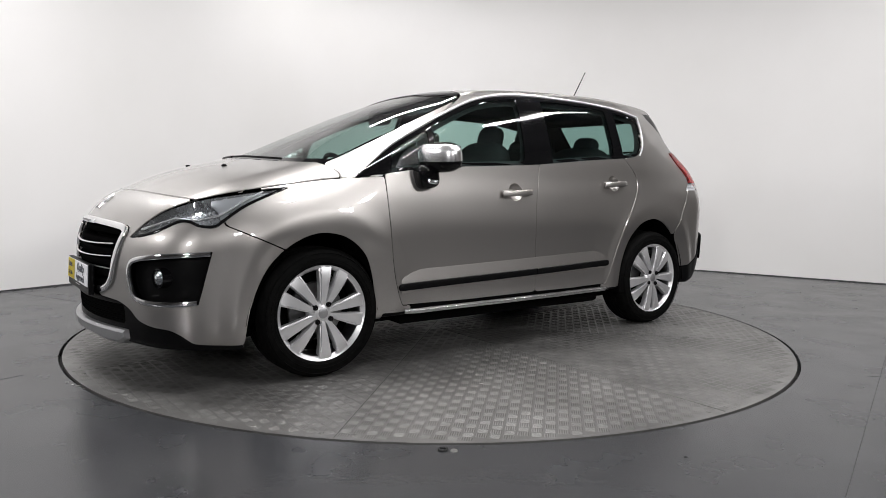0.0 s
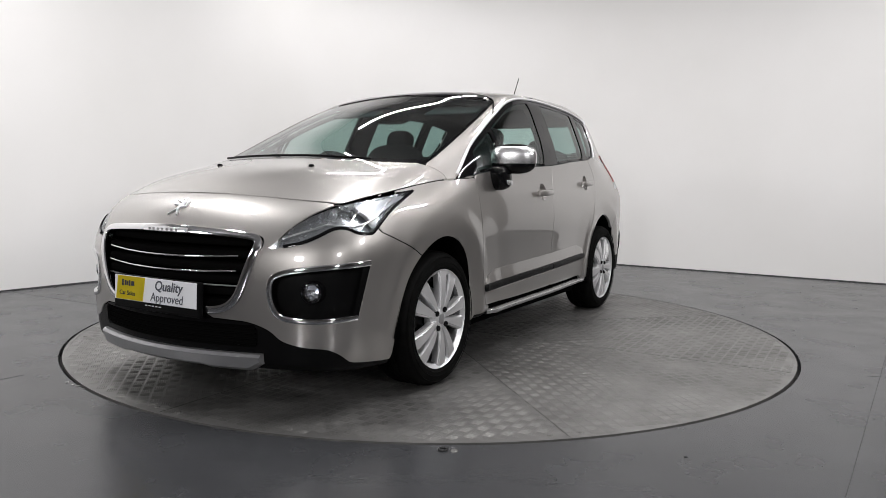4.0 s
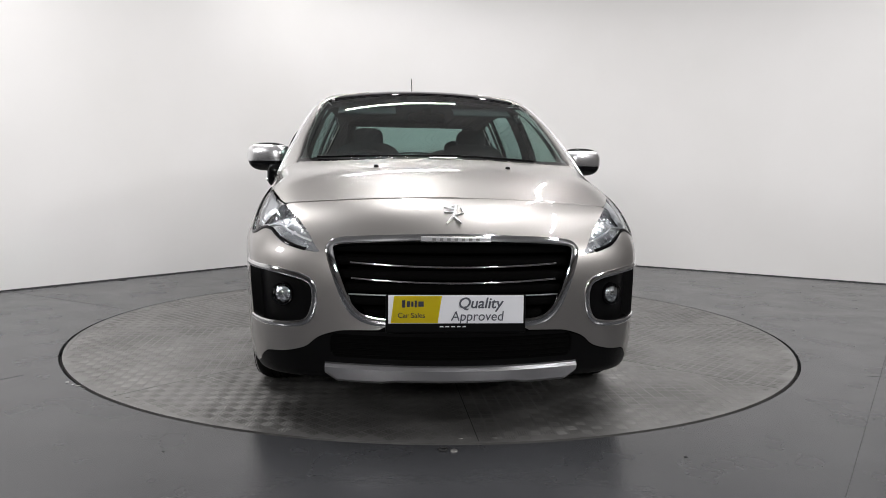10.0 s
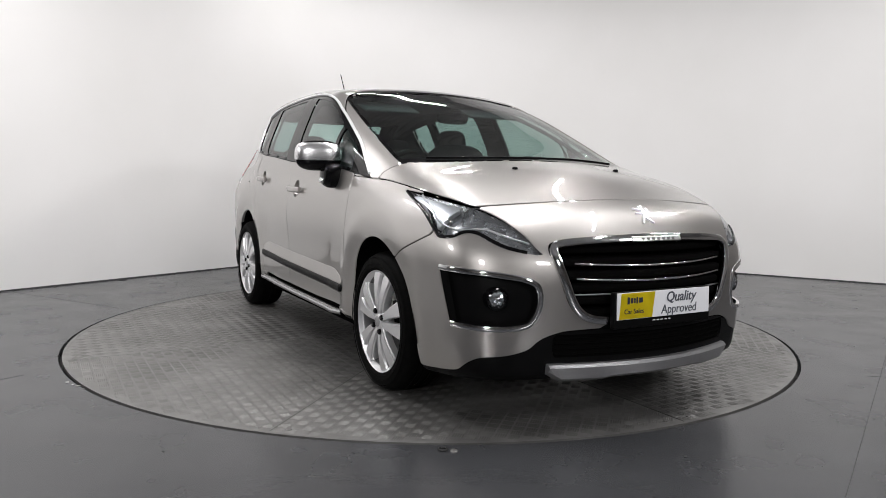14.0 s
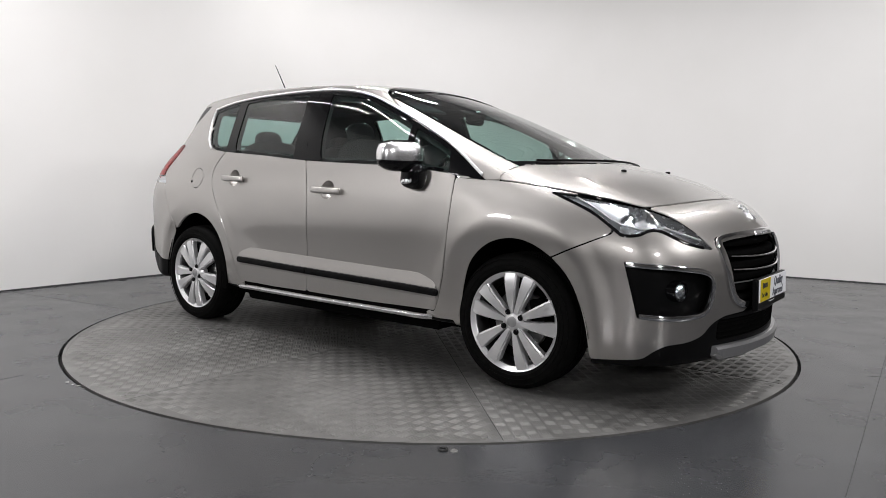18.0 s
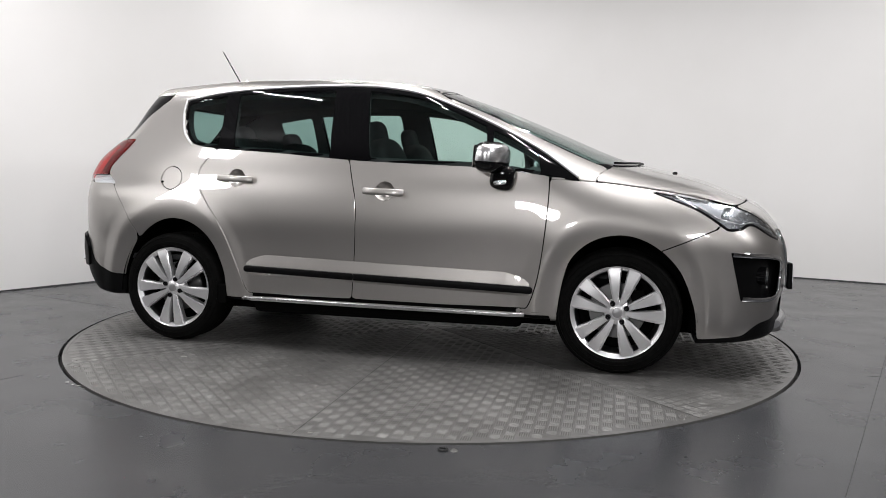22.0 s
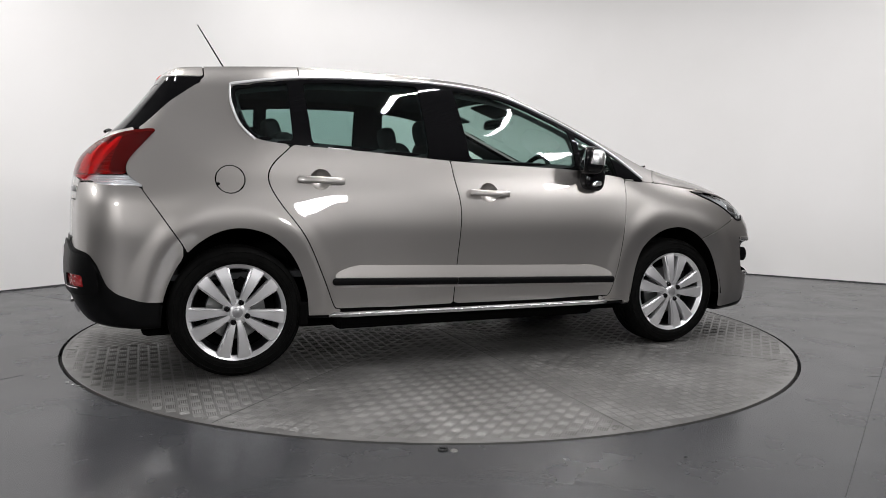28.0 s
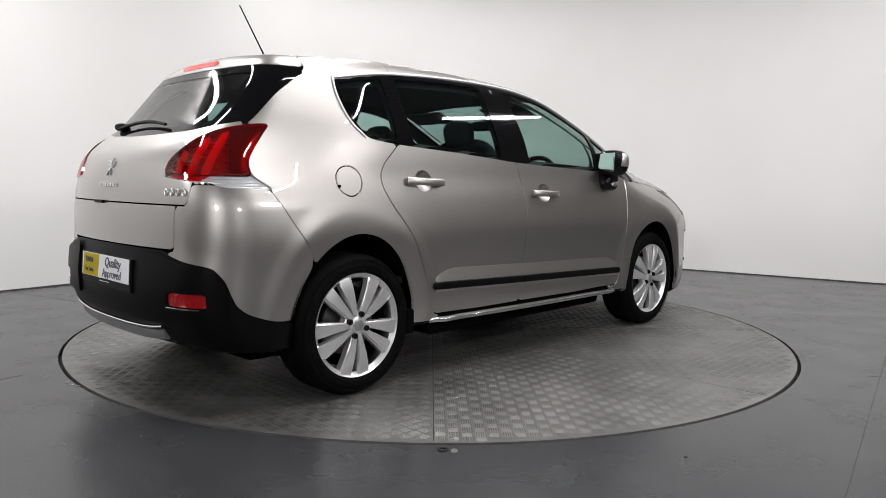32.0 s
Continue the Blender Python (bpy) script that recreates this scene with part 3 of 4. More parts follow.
GRILLE = rounded([(0, .778), (.25, .771), (.44, .759), (.494, .742), (.497, .705), (.473, .625), (.433, .52), (.395, .468), (.345, .442), (.254, .433), (0, .430), (-.254, .433), (-.345, .442), (-.395, .468), (-.433, .52), (-.473, .625), (-.497, .705), (-.494, .742), (-.44, .759), (-.25, .771)])
TAIL = rounded(C2((-1.590, .992)) + [(-1.555, 1.06), (-1.402, 1.149), (-1.253, 1.195), (-1.10, 1.217), (-1.03, 1.217), (-1.045, 1.185), (-1.085, 1.11), (-1.10, 1.055), (-1.07, 1.0)] + C2((-.965, .947)) + [(-1.19, .952), (-1.288, .972), (-1.40, .974)])
REAR_GLASS = rounded([(0, 1.492), (.3, 1.492), (.50, 1.490), (.574, 1.488), (.586, 1.40), (.600, 1.262), (.590, 1.232), (.45, 1.197), (.3, 1.184), (0, 1.176), (-.3, 1.184), (-.45, 1.197), (-.590, 1.232), (-.600, 1.262), (-.586, 1.40), (-.574, 1.488), (-.50, 1.490), (-.3, 1.492)])
HATCH = [(-.602, .874), (.602, .874), (.615, .974), (.60, 1.10), (.602, 1.24), (.588, 1.40), (.576, 1.497), (0, 1.502), (-.576, 1.497), (-.588, 1.40), (-.602, 1.24), (-.60, 1.10), (-.615, .974)]
screen_base = spline([(0, 1.467), (.29, 1.430), (.42, 1.396), (.53, 1.358), (.66, 1.285), (.72, 1.235), (.9, 1.1)])
screen_edge = spline([(.20, .612), (.35, .638), (.5, .663), (.85, .695), (1.0, .703), (1.2, .711), (1.3, .714)])
valance_edge = spline([(-2.3, .416), (-1.74, .400), (-1.646, .382), (-1.59, .362), (-1.53, .325), (-1.40, .300), (-1.277, .290), (-1.2, .265), (-1.123, .225), (-.86, .205), (-.5, .20)])
black_edge = spline([(-2.2, .688), (-1.62, .684), (-1.56, .668), (-1.45, .645), (-1.27, .622), (-1.20, .575), (-1.13, .465), (-1.05, .42), (-.885, .386), (-.6, .38)])


def dlo(s):
    return side_poly(DLO, s)


def lamp(s):
    return lambda x, y, z: MX(inside(LAMP, x, z), .40 - s * y)


def fog(s):
    return lambda x, y, z: MX(MX(inside(FOG, s * y - x, z), .3 - s * y), 1.6 - x)


def tail(s):
    return lambda x, y, z: MX(MX(inside(TAIL, s * y + x, z), .3 - s * y), x + 1.5)


arch_f, arch_r = (lambda x, y, z: MX(inside(FRONT_ARCH, x, z), .3 - np.abs(y))), (lambda x, y, z: MX(inside(REAR_ARCH, x, z), .3 - np.abs(y)))
screen = lambda x, y, z: MX(MX(x - screen_base(np.abs(y)) + .012, MX(.30 - x, .95 - z)), np.abs(y) - screen_edge(x))
roof_glass = lambda x, y, z: MX(MX(np.abs(y) - .545 - .03 * x, x - .296), MX(-.70 - x, 1.2 - z))
roof_skin = lambda x, y, z: MX(MX(np.abs(y) - .545 - .03 * x, x + .704), MX(-1.425 - x, 1.2 - z))
bonnet = lambda x, y, z: MX(inside(BONNET, x, z), screen_base(np.abs(y)) - x)
grille = lambda x, y, z: MX(inside(GRILLE, y, z), 1.7 - x)
rear_glass = lambda x, y, z: MX(inside(REAR_GLASS, y, z), x + 1.4)
spoiler = lambda x, y, z: MX(MX(x + 1.43, 1.494 - z), np.abs(y) - .575)
hatch = lambda x, y, z: MX(inside(HATCH, y, z), x + 1.45)
rear_low = lambda x, y, z: MX(MX(z - .96, x + 1.55 + .0 * y), x + 1.739 + .655 * (z - .944))
front_low = lambda x, y, z: MX(inside(BUMPER, x, z), -x + 1.3 + 0 * y)
valance = lambda x, y, z: MX(z - valance_edge(np.abs(y) - x), 1.5 - x)
rear_black = lambda x, y, z: MX(z - black_edge(np.abs(y) + x), x + 1.5)
lower_gate = lambda x, y, z: MX(MX(np.abs(y) - .535, z - .874), MX(.69 - z, x + 1.8))
front_door = lambda s: side_poly(FRONT_DOOR, s)
rear_door = lambda s: side_poly(REAR_DOOR, s)
HANDLES = [(-.883, .983), (.040, .924)]


def dish_hole(s, c):
    return lambda x, y, z: MX(np.hypot((x - c[0]) / 1.05, z - c[1] - .004) - .050, .4 - s * y)


def crossing(axis, start, end, a, b, depth):
    """Where the skin, sunk by depth, is first met from start on one axis, the other two being given."""
    u = np.linspace(start, end, 400)
    p = [np.full(400, a), np.full(400, b)]
    p.insert(axis, u)
    v = skin(*p) + depth
    i = max(int(np.argmax(v < 0)), 1)
    q = [a, b]
    q.insert(axis, u[i - 1] + (u[i] - u[i - 1]) * v[i - 1] / (v[i - 1] - v[i]))
    return np.array(q)


def skin_at(x=None, y=None, z=None, depth=0.0):
    """The place on the skin for two given coordinates: side (x, z) or front (y, z)."""
    return crossing(1, 1.05, .3, x, z, depth) if y is None else crossing(0, 2.4, 1.3, y, z, depth)


def rear_at(y, z, depth=0.0):
    return crossing(0, -2.3, -1.3, y, z, depth)


def top_at(x, y, depth=0.0):
    return crossing(2, 1.75, .75, x, y, depth)


def corner_at(u, z, depth=0.0):
    """A place on the front corner, where y - x = u."""
    t = np.linspace(2.4, 1.2, 400)
    v = skin(t, u + t, np.full(400, z)) + depth
    i = max(int(np.argmax(v < 0)), 1)
    x = t[i - 1] + (t[i] - t[i - 1]) * v[i - 1] / (v[i - 1] - v[i])
    return np.array([x, u + x, z])


def sweep(name, points, section, mat, parent, label="", up=None, closed=False):
    """A closed section (u, v) carried along points; v follows up, or the skin's normal."""
    p = np.array(points, float)
    tan = np.roll(p, -1, 0) - np.roll(p, 1, 0) if closed else np.gradient(p, axis=0)
    tan /= np.linalg.norm(tan, axis=1)[:, None]
    nrm = skin_normal(p) if up is None else np.tile(np.array(up, float), (len(p), 1))
    nrm = nrm - tan * (nrm * tan).sum(1)[:, None]
    nrm /= np.linalg.norm(nrm, axis=1)[:, None]
    bi = np.cross(tan, nrm)
    n = len(section)
    verts = [p[i] + bi[i] * u + nrm[i] * v for i in range(len(p)) for u, v in section]
    k = len(p)
    faces = [(i * n + j, i * n + (j + 1) % n, (i + 1) % k * n + (j + 1) % n, (i + 1) % k * n + j) for i in range(k if closed else k - 1) for j in range(n)]
    if not closed:
        faces += [tuple(range(n))[::-1], tuple((k - 1) * n + j for j in range(n))]
    bm = bmesh.new()
    vs = [bm.verts.new(v) for v in verts]
    for f in faces:
        bm.faces.new([vs[i] for i in f])
    return part(name, bm, mat, parent, label, True, 50)


# black sheet added under the skin, standing in for the shade in the panel gaps
def glazed(x, y, z):
    d = np.minimum(screen(x, y, z), rear_glass(x, y, z))
    return np.minimum(d, MX(inside(DLO, x, z), .35 - np.abs(y)))


panel("gap_backing", lambda x, y, z: MX(MX(-glazed(x, y, z) + .004, .006 - np.minimum(arch_f(x, y, z), arch_r(x, y, z))), MX(.022 - np.minimum(np.minimum(lamp(1)(x, y, z), lamp(-1)(x, y, z)), np.minimum(tail(1)(x, y, z), tail(-1)(x, y, z))), .01 - np.minimum(np.minimum(grille(x, y, z), np.hypot((x + .883) / 1.05, z - .987) - .058), np.minimum(np.minimum(fog(1)(x, y, z), fog(-1)(x, y, z)), np.hypot((x - .04) / 1.05, z - .928) - .058)))), UNDER, car, "black sheet added behind the panel gaps", depth=.014, lip=0)
# painted panels
panel("bonnet", minus(bonnet, lamp(1), lamp(-1)), PAINT, car)
panel("windscreen", minus(screen, gap=.004), SCREEN, car, "tinted windscreen", depth=.006, lip=0)
panel("windscreen_border", lambda x, y, z: MX(screen(x, y, z) + .002, -MX(screen(x, y, z) + .017, x - screen_base(np.abs(y)) + .07)), GLOSS_BLACK, car, depth=.0045, lip=0)
panel("panoramic_roof", minus(roof_glass), GLOSS_BLACK, car, "black glass panoramic roof", depth=.002)
panel("roof", minus(roof_skin), PAINT, car)
panel("front_bumper", minus(front_low, lamp(1), lamp(-1), fog(1), fog(-1), grille, valance, arch_f), PAINT, car)
panel("front_valance", minus(valance, arch_f, lambda x, y, z: MX(np.abs(y) - .485, MX(z - .385, .292 - z)), gap=.001), BLACK_PLASTIC, car, "black plastic lower bumper", depth=.004, lip=.03)
panel("intake_back", lambda x, y, z: MX(MX(np.abs(y) - .50, 1.9 - x), MX(z - .40, .275 - z)), UNDER, car, depth=.05, lip=0)
for s in (1, -1):
    panel("rear_bumper_corner", minus(lambda x, y, z, s=s: MX(rear_low(x, y, z), .2 - s * y), tail(s), rear_black, lower_gate, hatch, arch_r), PAINT, car)
panel("rear_valance", minus(rear_black, arch_r, gap=.001), BLACK_PLASTIC, car, "black plastic lower rear bumper", depth=-.004, lip=.03)
panel("lower_tailgate", minus(lower_gate), PAINT, car)
panel("tailgate", minus(hatch, rear_glass, spoiler, tail(1), tail(-1), lambda x, y, z: 1.262 - z + 0 * x), PAINT, car)
panel("rear_window", minus(rear_glass, spoiler, gap=.003), DARK_GLASS, car, "dark tinted rear window", depth=.006, lip=0)
panel("rear_window_border", lambda x, y, z: MX(rear_glass(x, y, z) - .010, -MX(rear_glass(x, y, z) + .032, np.abs(y) - .475)), GLOSS_BLACK, car, depth=.0045, lip=0)
panel("roof_spoiler", minus(spoiler), PAINT, car, lip=.03)

for s in (1, -1):
    fd, rd = front_door(s), rear_door(s)
    holes = [dish_hole(s, c) for c in HANDLES]
    door = panel("front_door", minus(fd, dlo(s), holes[1]), PAINT, car)
    back = panel("rear_door", minus(rd, dlo(s), holes[0], arch_r), PAINT, car)
    panel("front_wing", minus(lambda x, y, z, s=s: MX(MX(.80 - x, x - 1.9), MX(.3 - s * y, z - 1.02)), fd, front_low, bonnet, lamp(s), arch_f, dlo(s),
                              lambda x, y, z: MX(z - 1.3, np.minimum(1.006 - .06 * (x - 1.0) - z, 9)),
                              lambda x, y, z: MX(x - 1.02, z - .30)), PAINT, car)
    flap = lambda x, y, z, s=s: MX(np.hypot(x + 1.328, (z - .982) * 1.02) - .070, .3 - s * y)
    rest = [fd, rd, dlo(s), bonnet, screen, roof_glass, roof_skin, spoiler, hatch, rear_low, tail(s), arch_f, arch_r, front_low, lamp(s),
            lambda x, y, z: MX(np.abs(x) - .96, z - .286), lambda x, y, z: MX(np.abs(x) - .775, z - .318),
            lambda x, y, z: MX(MX(.80 - x, x - 1.9), MX(z - (1.006 - .06 * (x - 1.0)), .312 - z)), rear_black]
    if s < 0:
        rest.append(flap)
    panel("side_frame", minus(lambda x, y, z, s=s: .02 - s * y + 0 * x, *rest), PAINT, car, lip=.02)
    panel("sill_cover", lambda x, y, z, s=s: MX(MX(np.abs(x) - .955, z - .284), .3 - s * y), BLACK_PLASTIC, car, "black plastic sill cover", depth=.006, lip=.01)
    if s < 0:
        panel("fuel_flap", minus(flap, gap=.0035), PAINT, car)
        bm = blob((.010, .004, .008), Matrix.Translation(skin_at(x=-1.387, z=.957, depth=.001) * np.array([1, s, 1])), 2.5, 12, 8)
        part("flap_catch", bm, UNDER, car, smooth=True)
    # side glass and pillars
    bar = lambda x0, z0, x1, z1, w: (lambda x, y, z: np.abs((x - x0) - (x1 - x0) * (z - z0) / (z1 - z0)) - w)
    leaf = {"door_window": ((-.115, 1.50, -.062, 1.095), (.592, 1.30, .612, 1.06)),
            "quarter_window": ((.622, 1.30, .642, 1.06), (.872, 1.17, .90, 1.03)),
            "rear_door_window": ((-.945, 1.46, -.922, 1.15), (-.315, 1.50, -.292, 1.116)),
            "rear_quarter_window": ((-1.6, 1.5, -1.6, 1.1), (-1.02, 1.46, -1.012, 1.16))}
    line = lambda q, x, z: (x - q[0]) - (q[2] - q[0]) * (z - q[1]) / (q[3] - q[1])
    panes = []
    for name, (a, b) in leaf.items():
        r = lambda x, y, z, a=a, b=b, s=s: MX(MX(inside(DLO, x, z) + .014, .35 - s * y), MX(-line(a, x, z), line(b, x, z)))
        panes.append(r)
        panel(name, r, DARK_GLASS if name.startswith("rear") else GLASS, door if name == "door_window" else back if name == "rear_door_window" else car, depth=.008, lip=0)
    panel("window_pillar_trim", minus(dlo(s), *[lambda x, y, z, r=r: r(x, y, z) + .004 for r in panes], lambda x, y, z: np.abs(np.interp(z, [1.093, 1.54], [-.177, -.236]) - x) - .002, gap=.001), GLOSS_BLACK, car, "gloss black window pillars and seals", depth=.003, lip=.012)
    top_line = rounded([(1.085, 1.022), (.872, 1.173), (.635, 1.297), (.446, 1.383), (.225, 1.469), (.003, 1.514), (-.251, 1.531), (-.629, 1.529), (-1.003, 1.508), (-1.305, 1.461)], 6, False)
    rear_line = rounded([(-1.308, 1.462), (-1.309, 1.37), (-1.272, 1.256), (-1.203, 1.182)], 6, False)
    for name, pts_, w_ in (("window_trim", top_line, .0080), ("window_trim", rear_line, .0055)):
        run = [skin_at(x=q[0], z=q[1], depth=-.001) for q in pts_]
        sweep(name, [(q[0], s * q[1], q[2]) for q in run], ring_section(w_, .006), TRIM, car, "bright chrome window trim")
    # handles
    for (hx, hz), d in zip(HANDLES, (back, door)):
        verts, faces, n, k = [], [], 28, 6
        for i in range(k + 1):
            for j in range(n):
                r, a = i / k, 2 * math.pi * j / n
                q = skin_at(x=hx + .0555 * r * math.cos(a), z=hz + .004 + .0525 * r * math.sin(a))
                verts.append((q[0], s * (q[1] - .034 * (1 - r ** 2.5) - .001), q[2]))
        for i in range(k):
            for j in range(n):
                f = (i * n + j, i * n + (j + 1) % n, (i + 1) * n + (j + 1) % n, (i + 1) * n + j)
                faces.append(f if s < 0 else f[::-1])
        mesh_object("handle_recess", verts, faces, PAINT, d)
        a, b = skin_at(x=hx - .114, z=hz + .004), skin_at(x=hx + .112, z=hz - .004)
        pts = []
        for i in range(13):
            u = i / 12
            q = skin_at(x=a[0] + (b[0] - a[0]) * u, z=a[2] + (b[2] - a[2]) * u)
            lift = .014 + .020 * math.sin(math.pi * min(max((u - .0) / 1.0, 0), 1)) ** .5
            pts.append((q[0], s * (q[1] + lift), q[2]))
        sweep("handle", pts, ring_section(.0180, .012, 14), PAINT, d, up=(0, s, .12))
    # rubbing strip, one length on each door
    for name, x0, x1, d in (("rubbing_strip", -.808, -.142, back), ("rubbing_strip", -.136, .846, door)):
        pts = []
        for i in range(40):
            x = x0 + (x1 - x0) * i / 39
            q = skin_at(x=x, z=.472 - .024 * (x + .8) - .012)
            e = math.sqrt(min(1, max(0, (x + .815) / .13)) * min(1, max(0, (.853 - x) / .13)))
            pts.append((x, s * (q[1] + .003 + .011 * e), q[2]))
        sweep(name, pts, ring_section(.0200, .012), BLACK_PLASTIC, d, "black rubbing strip")
        tip = pts[0] if x0 < -.5 else pts[-1]
        part("strip_end", blob((.022, .012, .0195), Matrix.Translation(tip), 2.4, 16, 10), BLACK_PLASTIC, d, smooth=True)
        # body-coloured moulding with a bevelled upper face
        verts, faces = [], []
        for i in range(40):
            x = x0 - .004 + (x1 - x0 + .008) * i / 39
            e = math.sqrt(min(1, max(0, (x + .815) / .13)) * min(1, max(0, (.853 - x) / .13)))
            c = .472 - .024 * (x + .8)
            for dz, out in ((.016 + .060 * e, -.004), (.016 + .058 * e, .0015), (.010, .003 + .011 * e), (-.032, .003 + .011 * e), (-.046, .001), (-.047, -.004)):
                q = skin_at(x=x, z=c + dz)
                verts.append((x, s * (q[1] + out), c + dz))
        for i in range(39):
            for j in range(5):
                f = (i * 6 + j, i * 6 + j + 1, (i + 1) * 6 + j + 1, (i + 1) * 6 + j)
                faces.append(f if s > 0 else f[::-1])
        faces += [tuple(range(6)), tuple(39 * 6 + j for j in range(5, -1, -1))]
        mesh_object("door_moulding", verts, faces, PAINT, d, smooth=False)
    pts = [(x, s * (skin_at(x=x, z=.296)[1] + .030 - .035 * max(0, abs(x) / .82 - .93) / .07), .289) for x in np.linspace(-.84, .82, 44)]
    sweep("sill_trim", pts, ring_section(.0125, .018, 16), SILL, car, "chrome sill trim")
    # door mirror
    mx, my, mz = .645, s * .925, 1.114
    mm = pose(mx, my, mz, 0, 4, s * 21)
    cap = blob((.072, .126, .084), mm, 2.8, 36, 24)
    for co, no in (((0, 0, -.022), (0, 0, 1)), ((-.022, 0, 0), (1, 0, -.15)), ((0, 0, .060), (.2, 0, -1))):
        bmesh.ops.bisect_plane(cap, geom=cap.verts[:] + cap.edges[:] + cap.faces[:], plane_co=mm @ Vector(co), plane_no=mm.to_3x3() @ Vector(no), clear_inner=True)
    mirror = tagged(new("door_mirror"), "chrome-capped door mirror")
    mirror.parent = car
    part("mirror_cap", cap, CAP_CHROME, mirror, "polished chrome mirror cap", True, 60)
    shell = blob((.0695, .1235, .0815), mm, 2.8, 36, 24)
    bmesh.ops.bisect_plane(shell, geom=shell.verts[:] + shell.edges[:] + shell.faces[:], plane_co=mm @ Vector((-.058, 0, 0)), plane_no=mm.to_3x3() @ Vector((1, 0, 0)), clear_inner=True)
    part("mirror_shell", shell, GLOSS_BLACK, mirror, smooth=True, angle=60)
    bm = bmesh.new()
    block(bm, (.004, .190, .118), mm @ pose(-.055, 0, 0), .001)
    part("mirror_glass", bm, MIRROR, mirror)
    part("mirror_foot", blob((.066, .058, .068), pose(mx + .052, s * .868, 1.012, 0, 10, 0), 3.2), GLOSS_BLACK, mirror, smooth=True, angle=60)
    part("side_indicator", blob((.034, .008, .014), pose(mx + .046, s * .924, .985, s * 4, -6, 0), 3.0), REFLECTOR, mirror, "clear side indicator", True)
    # headlight
    head = tagged(new("headlight"), "clear headlight with chrome reflectors")
    head.parent = car
    panel("lens", minus(lamp(s), gap=.003), CLEAR, head, depth=.003, lip=.006)
    panel("housing", lambda x, y, z, s=s: lamp(s)(x, y, z) - .004, LAMP_GREY, head, depth=.042, lip=-.036)
    insert_ = rounded([(1.47, .943), (1.56, .925), (1.66, .885), (1.775, .803), (1.66, .864)], 3)
    panel("lamp_insert", lambda x, y, z, s=s: MX(inside(insert_, x, z), .40 - s * y), LAMP_DARK, head, "dark grey rear insert", depth=.018, lip=.012)
    bezel_ = rounded([(1.49, .940), (1.65, .920), (1.775, .900), (1.825, .889), (1.805, .850), (1.800, .802), (1.785, .802), (1.750, .844), (1.65, .892)], 3)
    panel("chrome_bezel", lambda x, y, z, s=s: MX(inside(bezel_, x, z), .40 - s * y), LAMP_SILVER, head, "silver lamp bezel", depth=.016, lip=.020)
    edge_ = rounded([(2.10, .714), (2.06, .731), (2.02, .754), (1.965, .785), (1.925, .787), (1.89, .768), (1.83, .766), (1.79, .792), (1.67, .866), (1.475, .942)], 4, False)
    sweep("lens_seal", [(q[0], s * q[1], q[2]) for q in (skin_at(x=a, z=b, depth=.001) for a, b in edge_)], ring_section(.0075, .004), GLOSS_BLACK, head, "black lower seal")
    for (cx, cz, r) in ((1.985, .800, .043), (1.884, .824, .054)):
        for k in range(60):
            yy = .45 + .008 * k
            if skin(np.array([cx]), np.array([yy]), np.array([cz]))[0] > -.030:
                break
        m = Matrix.Translation((cx - .014, s * (yy - .022), cz)) @ Vector((.80, s * .58, .05)).to_track_quat("Z", "Y").to_matrix().to_4x4()
        part("reflector", lathe([(.001, -.034), (r * .4, -.032), (r * .8, -.018), (r, .006), (r * 1.06, .006), (r * 1.06, -.04)], m, 28), RIBBED, head, "bright reflector bowl", True)
        part("bulb", blob((.007, .007, .014), m @ Matrix.Translation((0, 0, -.02)), 2.2, 12, 8), CLEAR, head, smooth=True)
    pts = []
    for u in np.linspace(0, 1, 14):
        x = 2.08 - .50 * u
        z = np.interp(x, [1.58, 1.67, 1.79, 1.89, 1.965, 2.02, 2.08], [.925, .885, .815, .79, .80, .775, .745])
        yy = .45
        while skin(np.array([x]), np.array([yy]), np.array([z]))[0] < -.012:
            yy += .004
        pts.append((x, s * yy, z))
    sweep("light_strip", pts, ring_section(.0045, .004), SATIN, head, "silver strip inside the lens")
    # fog lamp bay
    bay = tagged(new("fog_lamp_bay"), "black fog lamp bay with chrome frame")
    bay.parent = car
    loop = [corner_at(-1.32 + (u + 1.32) * .965, .52 + (z - .52) * .94, .002) for u, z in FOG if not (u > -1.13 and .425 < z < .640)]
    k = min(range(len(loop)), key=lambda i: -loop[i][1] - loop[i][2])
    loop = loop[k:] + loop[:k]
    run = [q for q in loop]
    cut_ = max(range(len(run)), key=lambda i: np.linalg.norm(run[(i + 1) % len(run)] - run[i]))
    run = run[cut_ + 1:] + run[:cut_ + 1]
    sweep("bay_frame", [(q[0], s * q[1], q[2]) for q in run], ring_section(.0125, .009), CHROME, bay, "chrome frame")
    panel("bay_back", lambda x, y, z, s=s: fog(s)(x, y, z) - .002, BLACK_PLASTIC, bay, depth=.045, lip=-.043)
    q = np.array([2.043, s * .682, .527])
    m = Matrix.Translation(q) @ Vector((.94, s * .30, 0)).to_track_quat("Z", "Y").to_matrix().to_4x4()
    fl = part("fog_lamp", lathe([(.001, .010), (.018, .008), (.032, .001), (.038, -.008)], m, 32), REFLECTOR, bay, "round fog lamp", True)
    part("fog_ring", lathe([(.038, -.010), (.041, .004), (.045, .003), (.050, -.04)], m, 32), GLOSS_BLACK, fl, smooth=True)
    part("fog_lens", lathe([(.001, .016), (.02, .014), (.040, .003)], m, 32), CLEAR, fl, smooth=True)
    # tail light
    tl = tagged(new("tail_light"), "red tail light with clear lower strip")
    tl.parent = car
